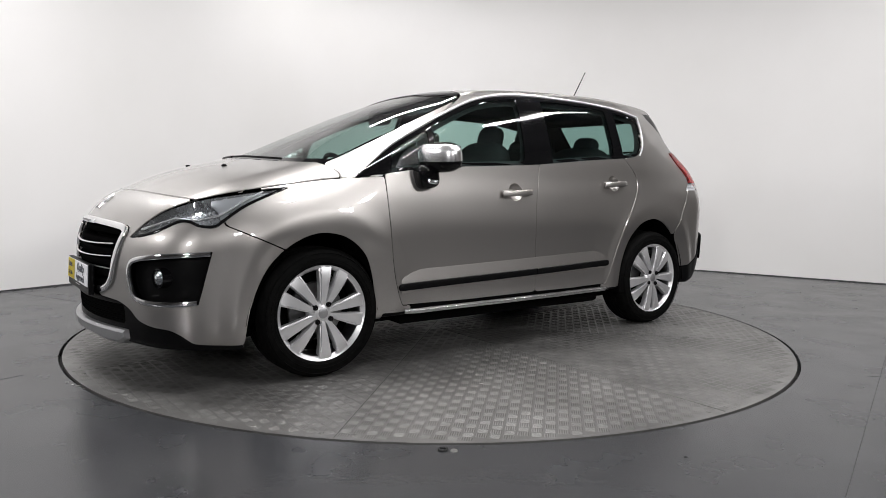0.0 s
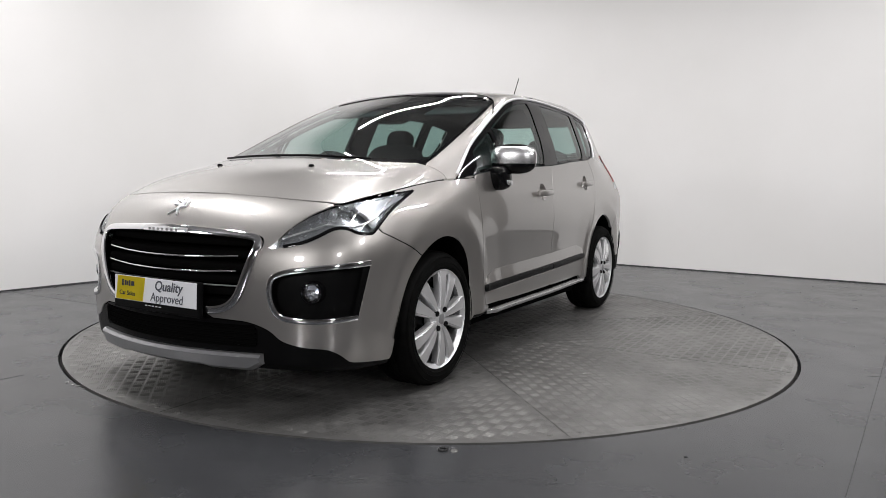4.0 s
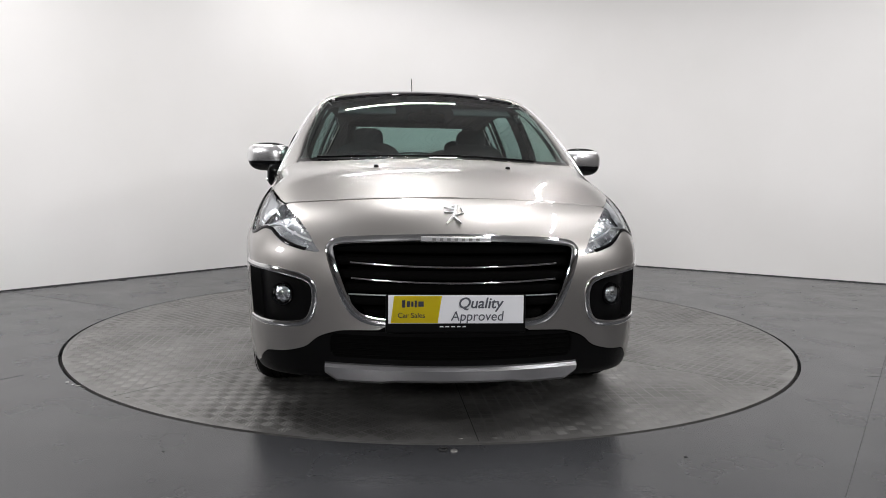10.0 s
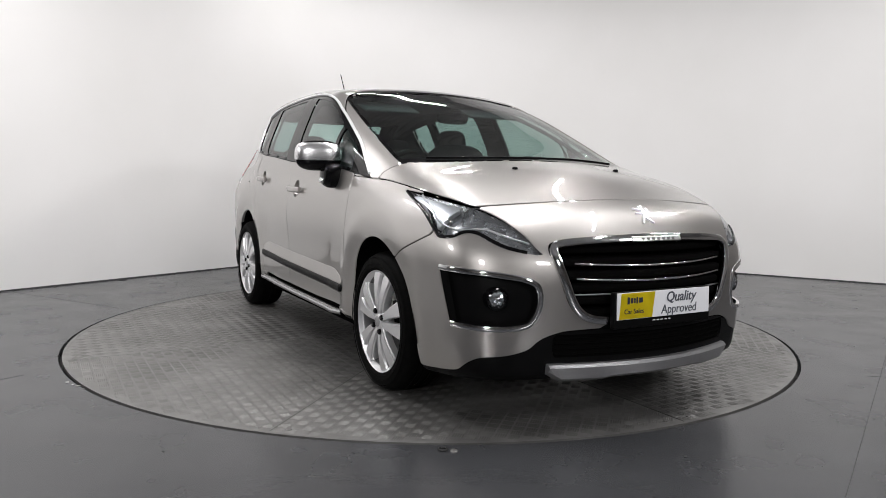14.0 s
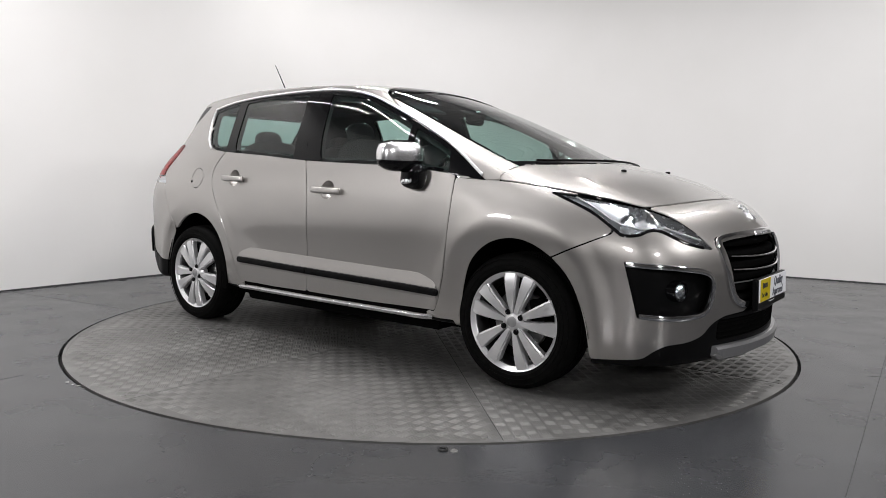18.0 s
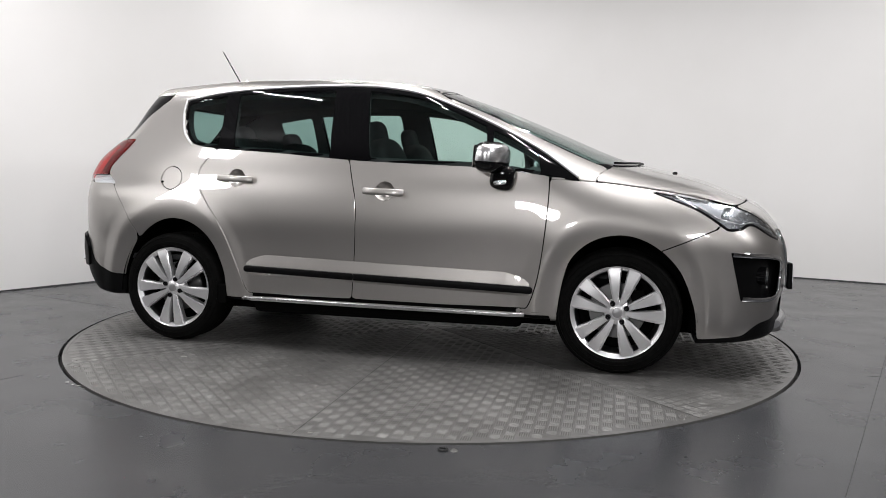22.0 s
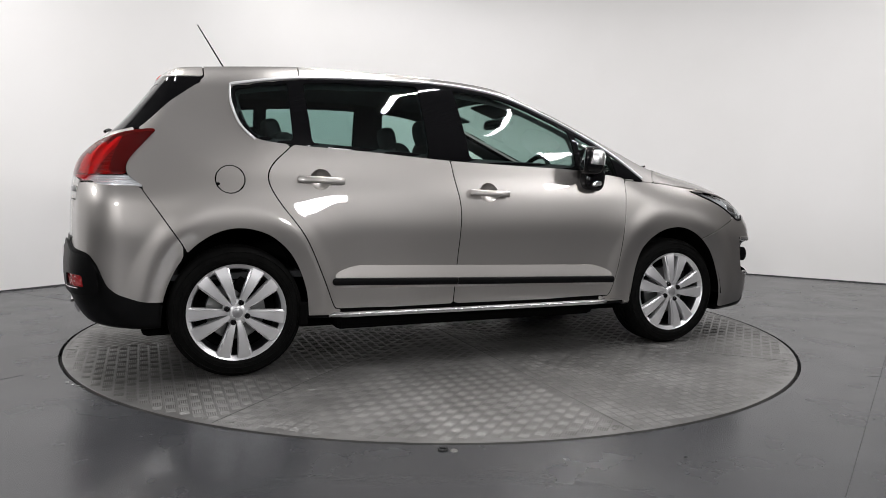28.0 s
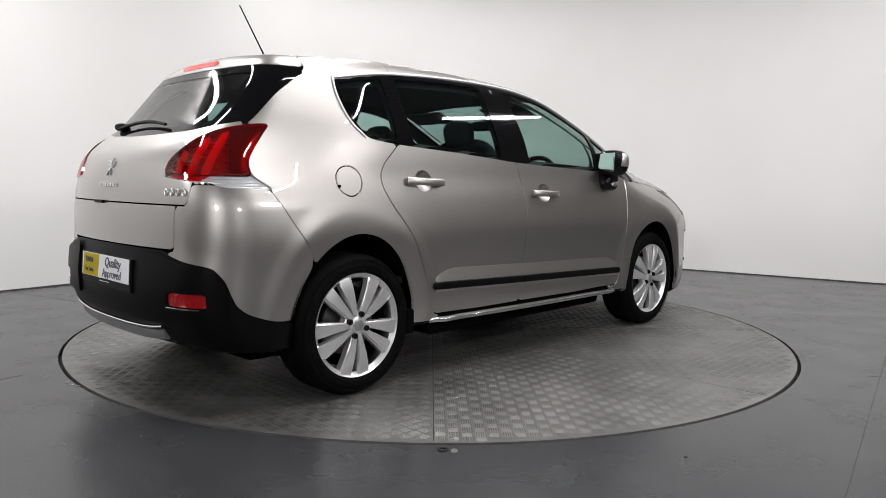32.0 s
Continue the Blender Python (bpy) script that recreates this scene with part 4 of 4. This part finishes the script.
    panel("red_lens", lambda x, y, z, s=s: MX(tail(s)(x, y, z) + .002, np.interp(s * y + x, [-1.6, -1.34, -1.29, -.9], [.96, .972, .998, 1.006]) - z), RED_GLASS, tl, "red lens", depth=-.006, lip=.012)
    panel("clear_lens", lambda x, y, z, s=s: MX(tail(s)(x, y, z) + .002, z - np.interp(s * y + x, [-1.6, -1.34, -1.29, -.9], [.96, .972, .998, 1.006]) + .001), CLEAR, tl, "clear reversing lens", depth=-.004, lip=.01)
    panel("lamp_back", lambda x, y, z, s=s: MX(tail(s)(x, y, z) - .002, .999 - z), RED_BACK, tl, depth=.035, lip=-.032)
    panel("lamp_reflector", lambda x, y, z, s=s: MX(tail(s)(x, y, z) - .002, z - 1.002), LAMP_WHITE_LENS, tl, depth=.012, lip=0)
    panel("lamp_tip", lambda x, y, z, s=s: MX(MX(tail(s)(x, y, z) + .004, -1.205 + .25 * (1.10 - z) - (s * y + x)), 1.02 - z), RED_TIP, tl, "dark red outer lamp tip", depth=.012, lip=.02)
    for k in range(3):
        u0 = -1.50 + .095 * k
        panel("light_guide", lambda x, y, z, s=s, u0=u0: MX(MX(tail(s)(x, y, z) + .010, np.abs(s * y + x - u0 - .45 * (z - 1.05)) - (.012 + .005 * k)), 1.0 - z), BAND, tl, "bright red light guide", depth=.010, lip=.02)
    # rear fog lamp
    fog_r = lambda x, y, z, s=s: MX(MX(np.abs(s * y - .612) - .085, np.abs(z - .492) - .030), x + 1.7)
    panel("rear_fog_lamp", lambda x, y, z, s=s: fog_r(x, y, z) + .003, RED_FOG, car, "red rear fog lamp", depth=-.008, lip=.02)
    pad = lambda x, y, z, s=s: MX(MX(MX(.335 - s * y, z - black_edge(s * y + x) + .012), MX(s * y + x + 1.185, .428 - z)), x + 1.5)
    panel("bumper_pad", minus(pad, fog_r, gap=.001), BLACK_PLASTIC, car, "raised black bumper pad", depth=-.017, lip=.024)
    sweep("fog_trim", [rear_at(s * y, .459, -.019) for y in np.linspace(.53, .69, 9)], ring_section(.003, .004, 8), CHROME, car, "thin chrome line", up=(-1, 0, 0))
    # wheel-arch liners
    for ax, outline in ((AXLE, FRONT_ARCH), (-AXLE, REAR_ARCH)):
        c = np.array([ax, .42])
        loop = [(x + (x - ax) * .03, z + (z - .4) * .03) for x, z in outline if z > .27]
        verts = [(x, s * y, z) for x, z in loop for y in (.46, .865 if ax > 0 else .80)]
        faces = [(2 * i, 2 * i + 1, 2 * i + 3, 2 * i + 2) for i in range(len(loop) - 1)] + [tuple(range(0, 2 * len(loop), 2))]
        mesh_object("wheel_arch_liner", verts, faces, UNDER, car, smooth=False)

# grille
gr = tagged(new("grille"), "black grille with chrome frame and slats")
gr.parent = car
inner = [(y * .972, .605 + (z - .605) * .945) for y, z in GRILLE[::2]]
sweep("grille_frame", [skin_at(y=y, z=z, depth=-.004) for y, z in inner], ring_section(.0175, .010), CHROME, gr, "chrome grille frame", closed=True)
panel("grille_back", lambda x, y, z: grille(x, y, z) - .004, UNDER, gr, depth=.085, lip=0)


def bar_across(name, z, half, w, h, depth, mat, label="", dz=0.0):
    pts = [skin_at(y=y, z=z + dz * (y / half) ** 2, depth=depth) for y in np.linspace(-half, half, 31)]
    return sweep(name, pts, ring_section(w, h), mat, gr, label, up=(1, 0, 0))


for z, half in ((.722, .455), (.672, .45), (.621, .44), (.570, .42), (.520, .40), (.470, .345)):
    bar_across("slat", z, half, .018, .030, .050, UNDER)
for z, half in ((.658, .405), (.598, .40)):
    bar_across("chrome_strip", z, half, .004, .006, .010, CHROME, "thin chrome strip", .012)
bar_across("chrome_strip", .545, .44, .003, .005, .022, SATIN, "", .0)
pts = [skin_at(y=y, z=.764, depth=-.012) for y in np.linspace(-.135, .135, 15)]
sweep("badge_bar", pts, ring_section(.012, .006), BADGE, gr, "satin silver badge bar")
for i in range(7):
    y = -.085 + .0283 * i
    bm = bmesh.new()
    block(bm, (.003, .013, .011), Matrix.Translation(skin_at(y=y, z=.764, depth=-.019)))
    part("badge_mark", bm, SATIN, gr)
# lower intake mesh
for z in (.372, .350, .328, .306):
    pts = [skin_at(y=y, z=z, depth=.02) for y in np.linspace(-.47, .47, 25)]
    sweep("intake_slat", pts, ring_section(.004, .014), UNDER, gr, up=(1, 0, 0))
for i in range(22):
    y = -.46 + .92 * i / 21
    bm = bmesh.new()
    q = skin_at(y=y, z=.34, depth=.03)
    block(bm, (.02, .004, .09), Matrix.Translation(q) @ pose(0, 0, 0, 28 if i % 2 else -28, 0, 0))
    part("intake_rib", bm, BLACK_PLASTIC, gr)
# skid plate
verts, faces = [], []
ys = np.linspace(-.505, .505, 41)
for y in ys:
    e = min(1, (.505 - abs(y)) / .05)
    n = .012 * step(.27, .24, abs(y)) * -1
    top, low = .268, .198 + .05 * (1 - e) * .6 + n * -1 * .6
    a = skin_at(y=y, z=.262, depth=-.014)[0]
    verts += [(a - .03, y, top + .004), (a, y, top), (a + .012, y, top - .012), (a + .006, y, low + .012), (a - .012, y, low), (a - .06, y, low - .004)]
for i in range(40):
    for j in range(5):
        faces.append((i * 6 + j, i * 6 + j + 1, (i + 1) * 6 + j + 1, (i + 1) * 6 + j))
faces += [(0, 5, 4, 3, 2, 1), tuple(40 * 6 + j for j in range(6))]
mesh_object("skid_plate", verts, faces, SATIN, car, "satin silver front skid plate", smooth=False)
# rear diffuser edge
pts = [(rear_at(y, .345 + .03 * (y / .5) ** 4, -.012)) for y in np.linspace(-.46, .46, 31)]
sweep("rear_trim", pts, ring_section(.006, .008), CHROME, car, "thin chrome rear bumper trim", up=(-1, 0, 0))
pts = [(rear_at(y, .312 + .03 * (y / .5) ** 4, -.004)) for y in np.linspace(-.45, .45, 31)]
sweep("rear_skid_plate", pts, ring_section(.026, .012), SATIN, car, "grey rear skid plate", up=(-1, 0, -.4))


def plate(front):
    """A dealer's plate in a black holder."""
    p = tagged(new("show_plate"), "dealer show plate with yellow and white fields in a black holder")
    p.parent = car
    if front:
        m = Matrix.Translation((2.262, 0, .5)) @ pose(0, 0, 0, 90, 0, 90) @ pose(0, 0, 0, -2, 0, 0)
    else:
        m = Matrix.Translation((-2.115, 0.0, .577)) @ pose(0, 0, 0, 90, 0, -90) @ pose(0, 0, 0, -3, 0, 0)
    bm = bmesh.new()
    block(bm, (.540, .148, .026), m @ pose(0, -.016, -.016), .005)
    part("holder", bm, BLACK_PLASTIC, p, "black plastic holder")
    bm = bmesh.new()
    block(bm, (.520, .108, .004), m @ pose(0, .001, 0), .0015)
    part("white_field", bm, WHITE_PLATE, p)
    bm = bmesh.new()
    vs = [bm.verts.new(m @ Vector(q)) for q in ((-.250, -.051, .0030), (-.072, -.051, .0030), (-.056, .053, .0030), (-.238, .053, .0030))]
    bm.faces.new(vs)
    bmesh.ops.solidify(bm, geom=bm.faces[:], thickness=.0008)
    part("yellow_field", bm, YELLOW_PLATE, p)
    lettering("lettering", "Quality", .058, m @ pose(.090, .024, .0034), GREY_INK, p, shear=.2, bold=.0008)
    lettering("lettering", "Approved", .053, m @ pose(.080, -.026, .0034), GREY_INK, p, shear=.12, width=.95)
    lettering("lettering", "Car Sales", .028, m @ pose(-.172, -.022, .0046), INK, p)
    for x, w, h in ((-.214, .012, .028), (-.196, .012, .022), (-.181, .008, .020), (-.168, .008, .026), (-.148, .020, .020)):
        bm = bmesh.new()
        block(bm, (w, h, .0006), m @ pose(x + .012, .020 + h * .1, .0046))
        part("brand_mark", bm, INK, p)
    for i in range(5):
        bm = bmesh.new()
        block(bm, (.014, .004, .0006), m @ pose(-.056 + .022 * i, -.066, -.0026))
        part("print_bar", bm, WHITE_PLATE, p)


plate(True)
plate(False)


def emblem(m, size):
    """A chrome badge, kept to a plain upright shape."""
    e = tagged(new("emblem"), "chrome emblem")
    e.parent = car
    # each stroke: a tapered bar from (x0, y0) to (x1, y1)
    for x0, y0, x1, y1, w0, w1 in ((.10, .44, .02, .02, .13, .17), (.02, .06, -.06, -.18, .17, .12), (.16, .47, -.06, .42, .11, .07), (.02, .26, -.36, .36, .10, .05),
                                   (.00, .10, -.36, .10, .10, .05), (-.06, -.14, -.30, -.48, .12, .06), (.00, -.14, .24, -.48, .12, .06), (.06, -.06, .36, .06, .06, .05), (.36, .06, .30, .34, .05, .09)):
        bm = bmesh.new()
        d = Vector((x1 - x0, y1 - y0)).normalized()
        n = Vector((-d.y, d.x)) / 2
        ends = [(Vector((x0, y0)), w0), (Vector((x1, y1)), w1)]
        low = [bm.verts.new(m @ Vector((*((c + n * w * k) * size), -.004))) for c, w in ends for k in (-1, 1)]
        top = [bm.verts.new(m @ Vector((*((c + n * w * k * .55) * size), .004))) for c, w in ends for k in (-1, 1)]
        for a, b in ((0, 1), (1, 3), (3, 2), (2, 0)):
            bm.faces.new((low[a], low[b], top[b], top[a]))
        bm.faces.new((top[0], top[1], top[3], top[2]))
        part("stroke", bm, BADGE, e)


q = skin_at(y=0.0, z=.856)
emblem(Matrix.Translation(q + np.array([.002, 0, .003])) @ pose(0, 0, 0, 90, 0, 90) @ pose(0, 0, 0, -48, 0, 0), .106)
q = rear_at(.03, 1.03)
emblem(Matrix.Translation(q + np.array([-.003, 0, 0])) @ pose(0, 0, 0, 90, 0, -90) @ pose(0, 0, 0, -14, 0, 0), .082)
for n, y0, step_y, w, h, z in ((7, .115, -.029, .021, .017, .948), (4, -.475, -.036, .030, .034, .926)):
    for i in range(n):
        bm = bmesh.new()
        qq = rear_at(y0 + step_y * i, z)
        if n == 4:
            bm.free()
            bm = lathe([(w * .42 + .0032 * math.cos(b), .0032 * math.sin(b)) for b in (2 * math.pi * c / 8 for c in range(8))], Matrix.Translation(qq + np.array([-.002, 0, 0])) @ pose(0, 0, 0, 0, -90, 0) @ Matrix.Diagonal((1, 1 if i else .8, 1, 1)), 20, True)
        else:
            block(bm, (.005, w, h), Matrix.Translation(qq + np.array([-.002, 0, 0])), .002)
        part("badge_letter", bm, BADGE, car, "chrome badge")
bm = bmesh.new()
block(bm, (.03, .09, .014), Matrix.Translation(rear_at(.10, .872)), .003)
part("gate_catch", bm, BLACK_PLASTIC, car)
# high brake light on the spoiler
panel("brake_light", lambda x, y, z: MX(MX(np.abs(y) - .17, np.abs(z - 1.524) - .012), x + 1.5), BAND, car, "red high brake light", depth=-.004, lip=.01)

# aerial
bm = lathe([(.0, .0), (.016, 0), (.014, .010), (.007, .03), (.0042, .05), (.0032, .31), (.0, .311)], Matrix.Translation(top_at(-1.255, 0, .002)) @ Vector((-.52, 0, .85)).to_track_quat("Z", "Y").to_matrix().to_4x4(), 12)
part("aerial", bm, GLOSS_BLACK, car, "thin black whip aerial", True)
# washer nozzles
for y in (.307, -.307):
    bm = blob((.014, .012, .008), Matrix.Translation(top_at(1.60, y) + np.array([0, 0, .003])), 2.5, 14, 8)
    part("washer_nozzle", bm, BLACK_PLASTIC, car, smooth=True)
# wipers
for y0, y1, off in ((.48, -.12, .0), (-.05, -.60, .01)):
    pts = []
    for u in np.linspace(0, 1, 15):
        y = y0 + (y1 - y0) * u
        x = screen_base(np.array([abs(y)]))[0] - .022 - .025 * u - off
        p_ = top_at(x, y)
        pts.append((x, y, p_[2] + .005))
    w_ = sweep("wiper", pts, ring_section(.006, .006, 8), BLACK_PLASTIC, car, "black windscreen wiper", up=(0, 0, 1))
pts = [rear_at(.33 - .52 * u, 1.222 + .022 * math.sin(math.pi * u), -.022) for u in np.linspace(0, 1, 15)]
sweep("rear_wiper", pts, ring_section(.0075, .007, 8), BLACK_PLASTIC, car, "black rear wiper", up=(-1, 0, .5))
bm = blob((.024, .05, .019), Matrix.Translation(rear_at(.36, 1.232, -.016)), 2.6)
part("wiper_hub", bm, BLACK_PLASTIC, car, smooth=True)
# cowl below the screen
panel("cowl", lambda x, y, z: MX(MX(np.abs(x - screen_base(np.abs(y))) - .05, np.abs(y) - .70), .9 - z), BLACK_PLASTIC, car, depth=.012, lip=0)


# ---- wheels ----
def wheel(ax, s, y_face, turn):
    w = tagged(new("wheel"), "ten-spoke silver alloy wheel with low-profile tyre")
    w.parent = car
    m = Matrix.Translation((ax, s * y_face, .325)) @ Matrix.Rotation(radians(-90 * s), 4, "X") @ Matrix.Rotation(radians(turn), 4, "Z")
    prof = [(.228, -.205), (.250, -.214), (.290, -.214), (.314, -.202), (.325, -.18), (.3275, -.158), (.3275, -.142), (.3215, -.140), (.3215, -.132), (.3275, -.130), (.3275, -.108), (.3215, -.106), (.3215, -.098), (.3275, -.096), (.3275, -.074), (.3215, -.072), (.3215, -.064), (.3275, -.062), (.3275, -.048), (.325, -.028), (.314, -.006), (.296, .006), (.262, .010), (.244, .004), (.231, -.010)]
    part("tyre", lathe(prof, m, 72, True), RUBBER, w, "black rubber tyre", True, 50)
    for r in (.302, .275, .256):
        part("sidewall_rib", lathe([(r - .002, .0075), (r, .0105), (r + .002, .0075)], m, 72), RUBBER, w, smooth=True)
    rim = part("rim", lathe([(.219, -.016), (.224, -.010), (.232, -.004), (.2385, .001), (.241, .004), (.2405, -.004), (.236, -.02)], m, 72), ALLOY, w, "silver alloy rim", True, 40)
    part("barrel", lathe([(.236, -.19), (.215, -.17), (.205, -.10), (.213, -.03), (.219, -.017)], m, 72), BARREL, rim, smooth=True)
    for k in range(10):
        out = 1 if k % 2 else -1
        ms = m @ Matrix.Rotation(radians(72 * (k // 2) + 13.2 * out), 4, "Z")
        bm = bmesh.new()
        rows = []
        # a broad flat face, with a low step along the side away from its pair
        for r, inner, outer, h in ((.036, .010, .012, .000), (.070, .0125, .0190, .006), (.105, .0170, .0245, .009), (.145, .0228, .0290, .009), (.185, .0290, .0335, .006), (.212, .0335, .0362, .002), (.232, .0365, .0385, -.003)):
            ledge = outer * .30
            section = ((-inner, h - .040), (-inner, h - .010), (-inner * .84, h), (outer - ledge, h), (outer - ledge * .7, h - .006), (outer, h - .009), (outer, h - .040))
            rows.append([bm.verts.new(ms @ Vector((r, t * out, hh))) for t, hh in section])
        for p_, q_ in zip(rows, rows[1:]):
            for i in range(6):
                bm.faces.new((p_[i], p_[i + 1], q_[i + 1], q_[i]))
        bm.faces.new(rows[0])
        bm.faces.new(rows[-1][::-1])
        part("spoke", bm, ALLOY, rim, smooth=True, angle=20)
        bm = bmesh.new()
        block(bm, (.034, .005, .005), ms @ pose(.213, .0265 * out, .0005, 0, 7, 0), .0012)
        part("spoke_notch", bm, ALLOY, rim)
    part("hub", lathe([(.001, .006), (.03, .006), (.034, .004), (.052, -.004), (.066, -.02), (.07, -.05)], m, 40), ALLOY, rim, smooth=True, angle=30)
    part("centre_cap", lathe([(.001, .011), (.018, .0105), (.025, .008), (.027, .004)], m, 32), SATIN, rim, "satin centre cap", True)
    for k in range(4):
        mb = m @ Matrix.Rotation(radians(18 + 90 * k), 4, "Z") @ Matrix.Translation((.052, 0, .008))
        part("bolt_cap", lathe([(.001, .006), (.010, .005), (.0135, .001), (.0145, -.012)], mb, 20), GLOSS_BLACK, rim, "black wheel bolt cap", True)
    part("brake_disc", lathe([(.05, -.075), (.145, -.075), (.148, -.08), (.148, -.098)], m, 40), material("brake_disc_steel", (.25, .25, .25), .4, 1.0), w)
    bm = bmesh.new()
    block(bm, (.07, .13, .09), m @ pose(.115, .03, -.085, 0, 0, 0), .01)
    part("brake_caliper", bm, UNDER, w)
    part("wheel_back", lathe([(.001, -.13), (.20, -.12), (.204, -.10)], m, 40), UNDER, w)
    return w


for s in (1, -1):
    wheel(AXLE, s, .862, 36 if s > 0 else 10)
    wheel(-AXLE, s, .812, 20 if s > 0 else 50)

# ---- under the car ----
bm = bmesh.new()
block(bm, (3.5, 1.20, .14), pose(0, 0, .255), .03)
block(bm, (1.60, 1.54, .10), pose(0, 0, .245), .03)
block(bm, (.5, 1.0, .05), pose(1.75, 0, .25), .02)
block(bm, (.4, 1.0, .06), pose(-1.75, 0, .34), .02)
part("underbody", bm, UNDER, car)
for s in (1, -1):
    bm = bmesh.new()
    block(bm, (.05, .2, .12), pose(-.98, s * .72, .30), .01)
    part("splash_guard", bm, UNDER, car)

# ---- cabin ----
def windows(x, y, z):
    d = np.minimum(screen(x, y, z), rear_glass(x, y, z))
    for a, b in leaf.values():
        d = np.minimum(d, MX(inside(DLO, x, z) + .03, MX(-line(a, x, z), line(b, x, z))))
    return d


panel("cabin_lining", lambda x, y, z: MX(MX(MX(-windows(x, y, z), .02 - np.minimum(arch_f(x, y, z), arch_r(x, y, z))), .55 - z), MX(x - 1.05, -1.85 - x)), LINING, car, "dark grey cabin lining", depth=.045, lip=0)
panel("roof_lining", lambda x, y, z: MX(MX(np.abs(y) - .56, x - .25), MX(-1.4 - x, 1.3 - z)), HEADLINER, car, depth=.05, lip=0)
bm = bmesh.new()
block(bm, (3.0, 1.5, .03), pose(-.25, 0, .50), .0)
part("cabin_floor", bm, LINING, car)
bm = bmesh.new()
rows = []
for y in np.linspace(-.72, .72, 25):
    hump = .05 * math.exp(-((y + .36) / .16) ** 2)
    rows.append([bm.verts.new(q) for q in ((1.30 - .35 * y * y, y, 1.00), (1.0, y, 1.035), (.80, y, 1.03 + hump), (.70, y, 1.0 + hump), (.66, y, .90), (.72, y, .6))])
for p_, q_ in zip(rows, rows[1:]):
    for i in range(5):
        bm.faces.new((p_[i], p_[i + 1], q_[i + 1], q_[i]))
part("dashboard", bm, LINING, car, "dark grey dashboard", True, 35)
m = Matrix.Translation((.56, -.36, .985)) @ Vector((-.90, 0, .42)).to_track_quat("Z", "Y").to_matrix().to_4x4()
sw = part("steering_wheel", lathe([(.185 + .016 * math.cos(a), .016 * math.sin(a)) for a in (2 * math.pi * i / 10 for i in range(10))], m, 48, True), GLOSS_BLACK, car, "black steering wheel", True)
part("wheel_boss", blob((.075, .065, .03), m @ Matrix.Translation((0, 0, -.02)), 3), LINING, sw, smooth=True)
bm = bmesh.new()
block(bm, (.36, .03, .012), m @ pose(0, 0, -.01), .004)
block(bm, (.03, .18, .012), m @ pose(0, -.09, -.01), .004)
part("wheel_spoke", bm, LINING, sw)


def seat(x, y, wide=.25, rear=False):
    st = tagged(new("seat"), "charcoal fabric car seat with headrest")
    st.parent = car
    part("cushion", blob((.25, wide, .085), pose(x + .08, y, .66, 0, -6, 0), 4), FABRIC, st, smooth=True)
    part("backrest", blob((.085, wide, .33), pose(x - .22, y, .92, 0, -17, 0), 3.6), FABRIC, st, smooth=True)
    n = 2 if rear and wide > .4 else 1
    for i in range(n):
        yy = y + (0 if n == 1 else (-.3 + .6 * i))
        h = part("headrest", blob((.050, .105, .080), pose(x - .345, yy, 1.265 if not rear else 1.235, 0, -12, 0), 3), FABRIC, st, smooth=True)
        for d in (-.05, .05):
            part("headrest_post", lathe([(.006, 0), (.006, .12)], pose(x - .325, yy + d, 1.18 if not rear else 1.10, 0, -12, 0), 8), CHROME, h)


for y in (.36, -.36):
    seat(.18, y)
seat(-.72, .36, .30, True)
seat(-.72, -.36, .30, True)
bm = blob((.012, .115, .035), pose(.47, 0, 1.37, 0, 10, 6), 3.5)
rv = part("rear_view_mirror", bm, GLOSS_BLACK, car, smooth=True)
bm = bmesh.new()
block(bm, (.06, .05, .05), pose(.51, 0, 1.40), .012)
part("mirror_stalk", bm, GLOSS_BLACK, rv)
for y in (.36, -.36):
    bm = bmesh.new()
    block(bm, (.17, .36, .015), pose(.30, y, 1.425, 0, 20, 0), .006)
    part("sun_visor", bm, HEADLINER, car)


CAR_X, CAR_Y, START, TURN = -.0876, -.0881, 215.35, 5.935


def motions():
    table, ride = [], []
    for i in range(17):
        a = radians(START + TURN * 2 * i)
        table.append((2.0 * i, Matrix.Rotation(a, 4, "Z")))
        ride.append((2.0 * i, Matrix.Rotation(a, 4, "Z") @ Matrix.Translation((CAR_X, CAR_Y, 0))))
    walk(turntable, table)
    walk(car, ride)


motions()
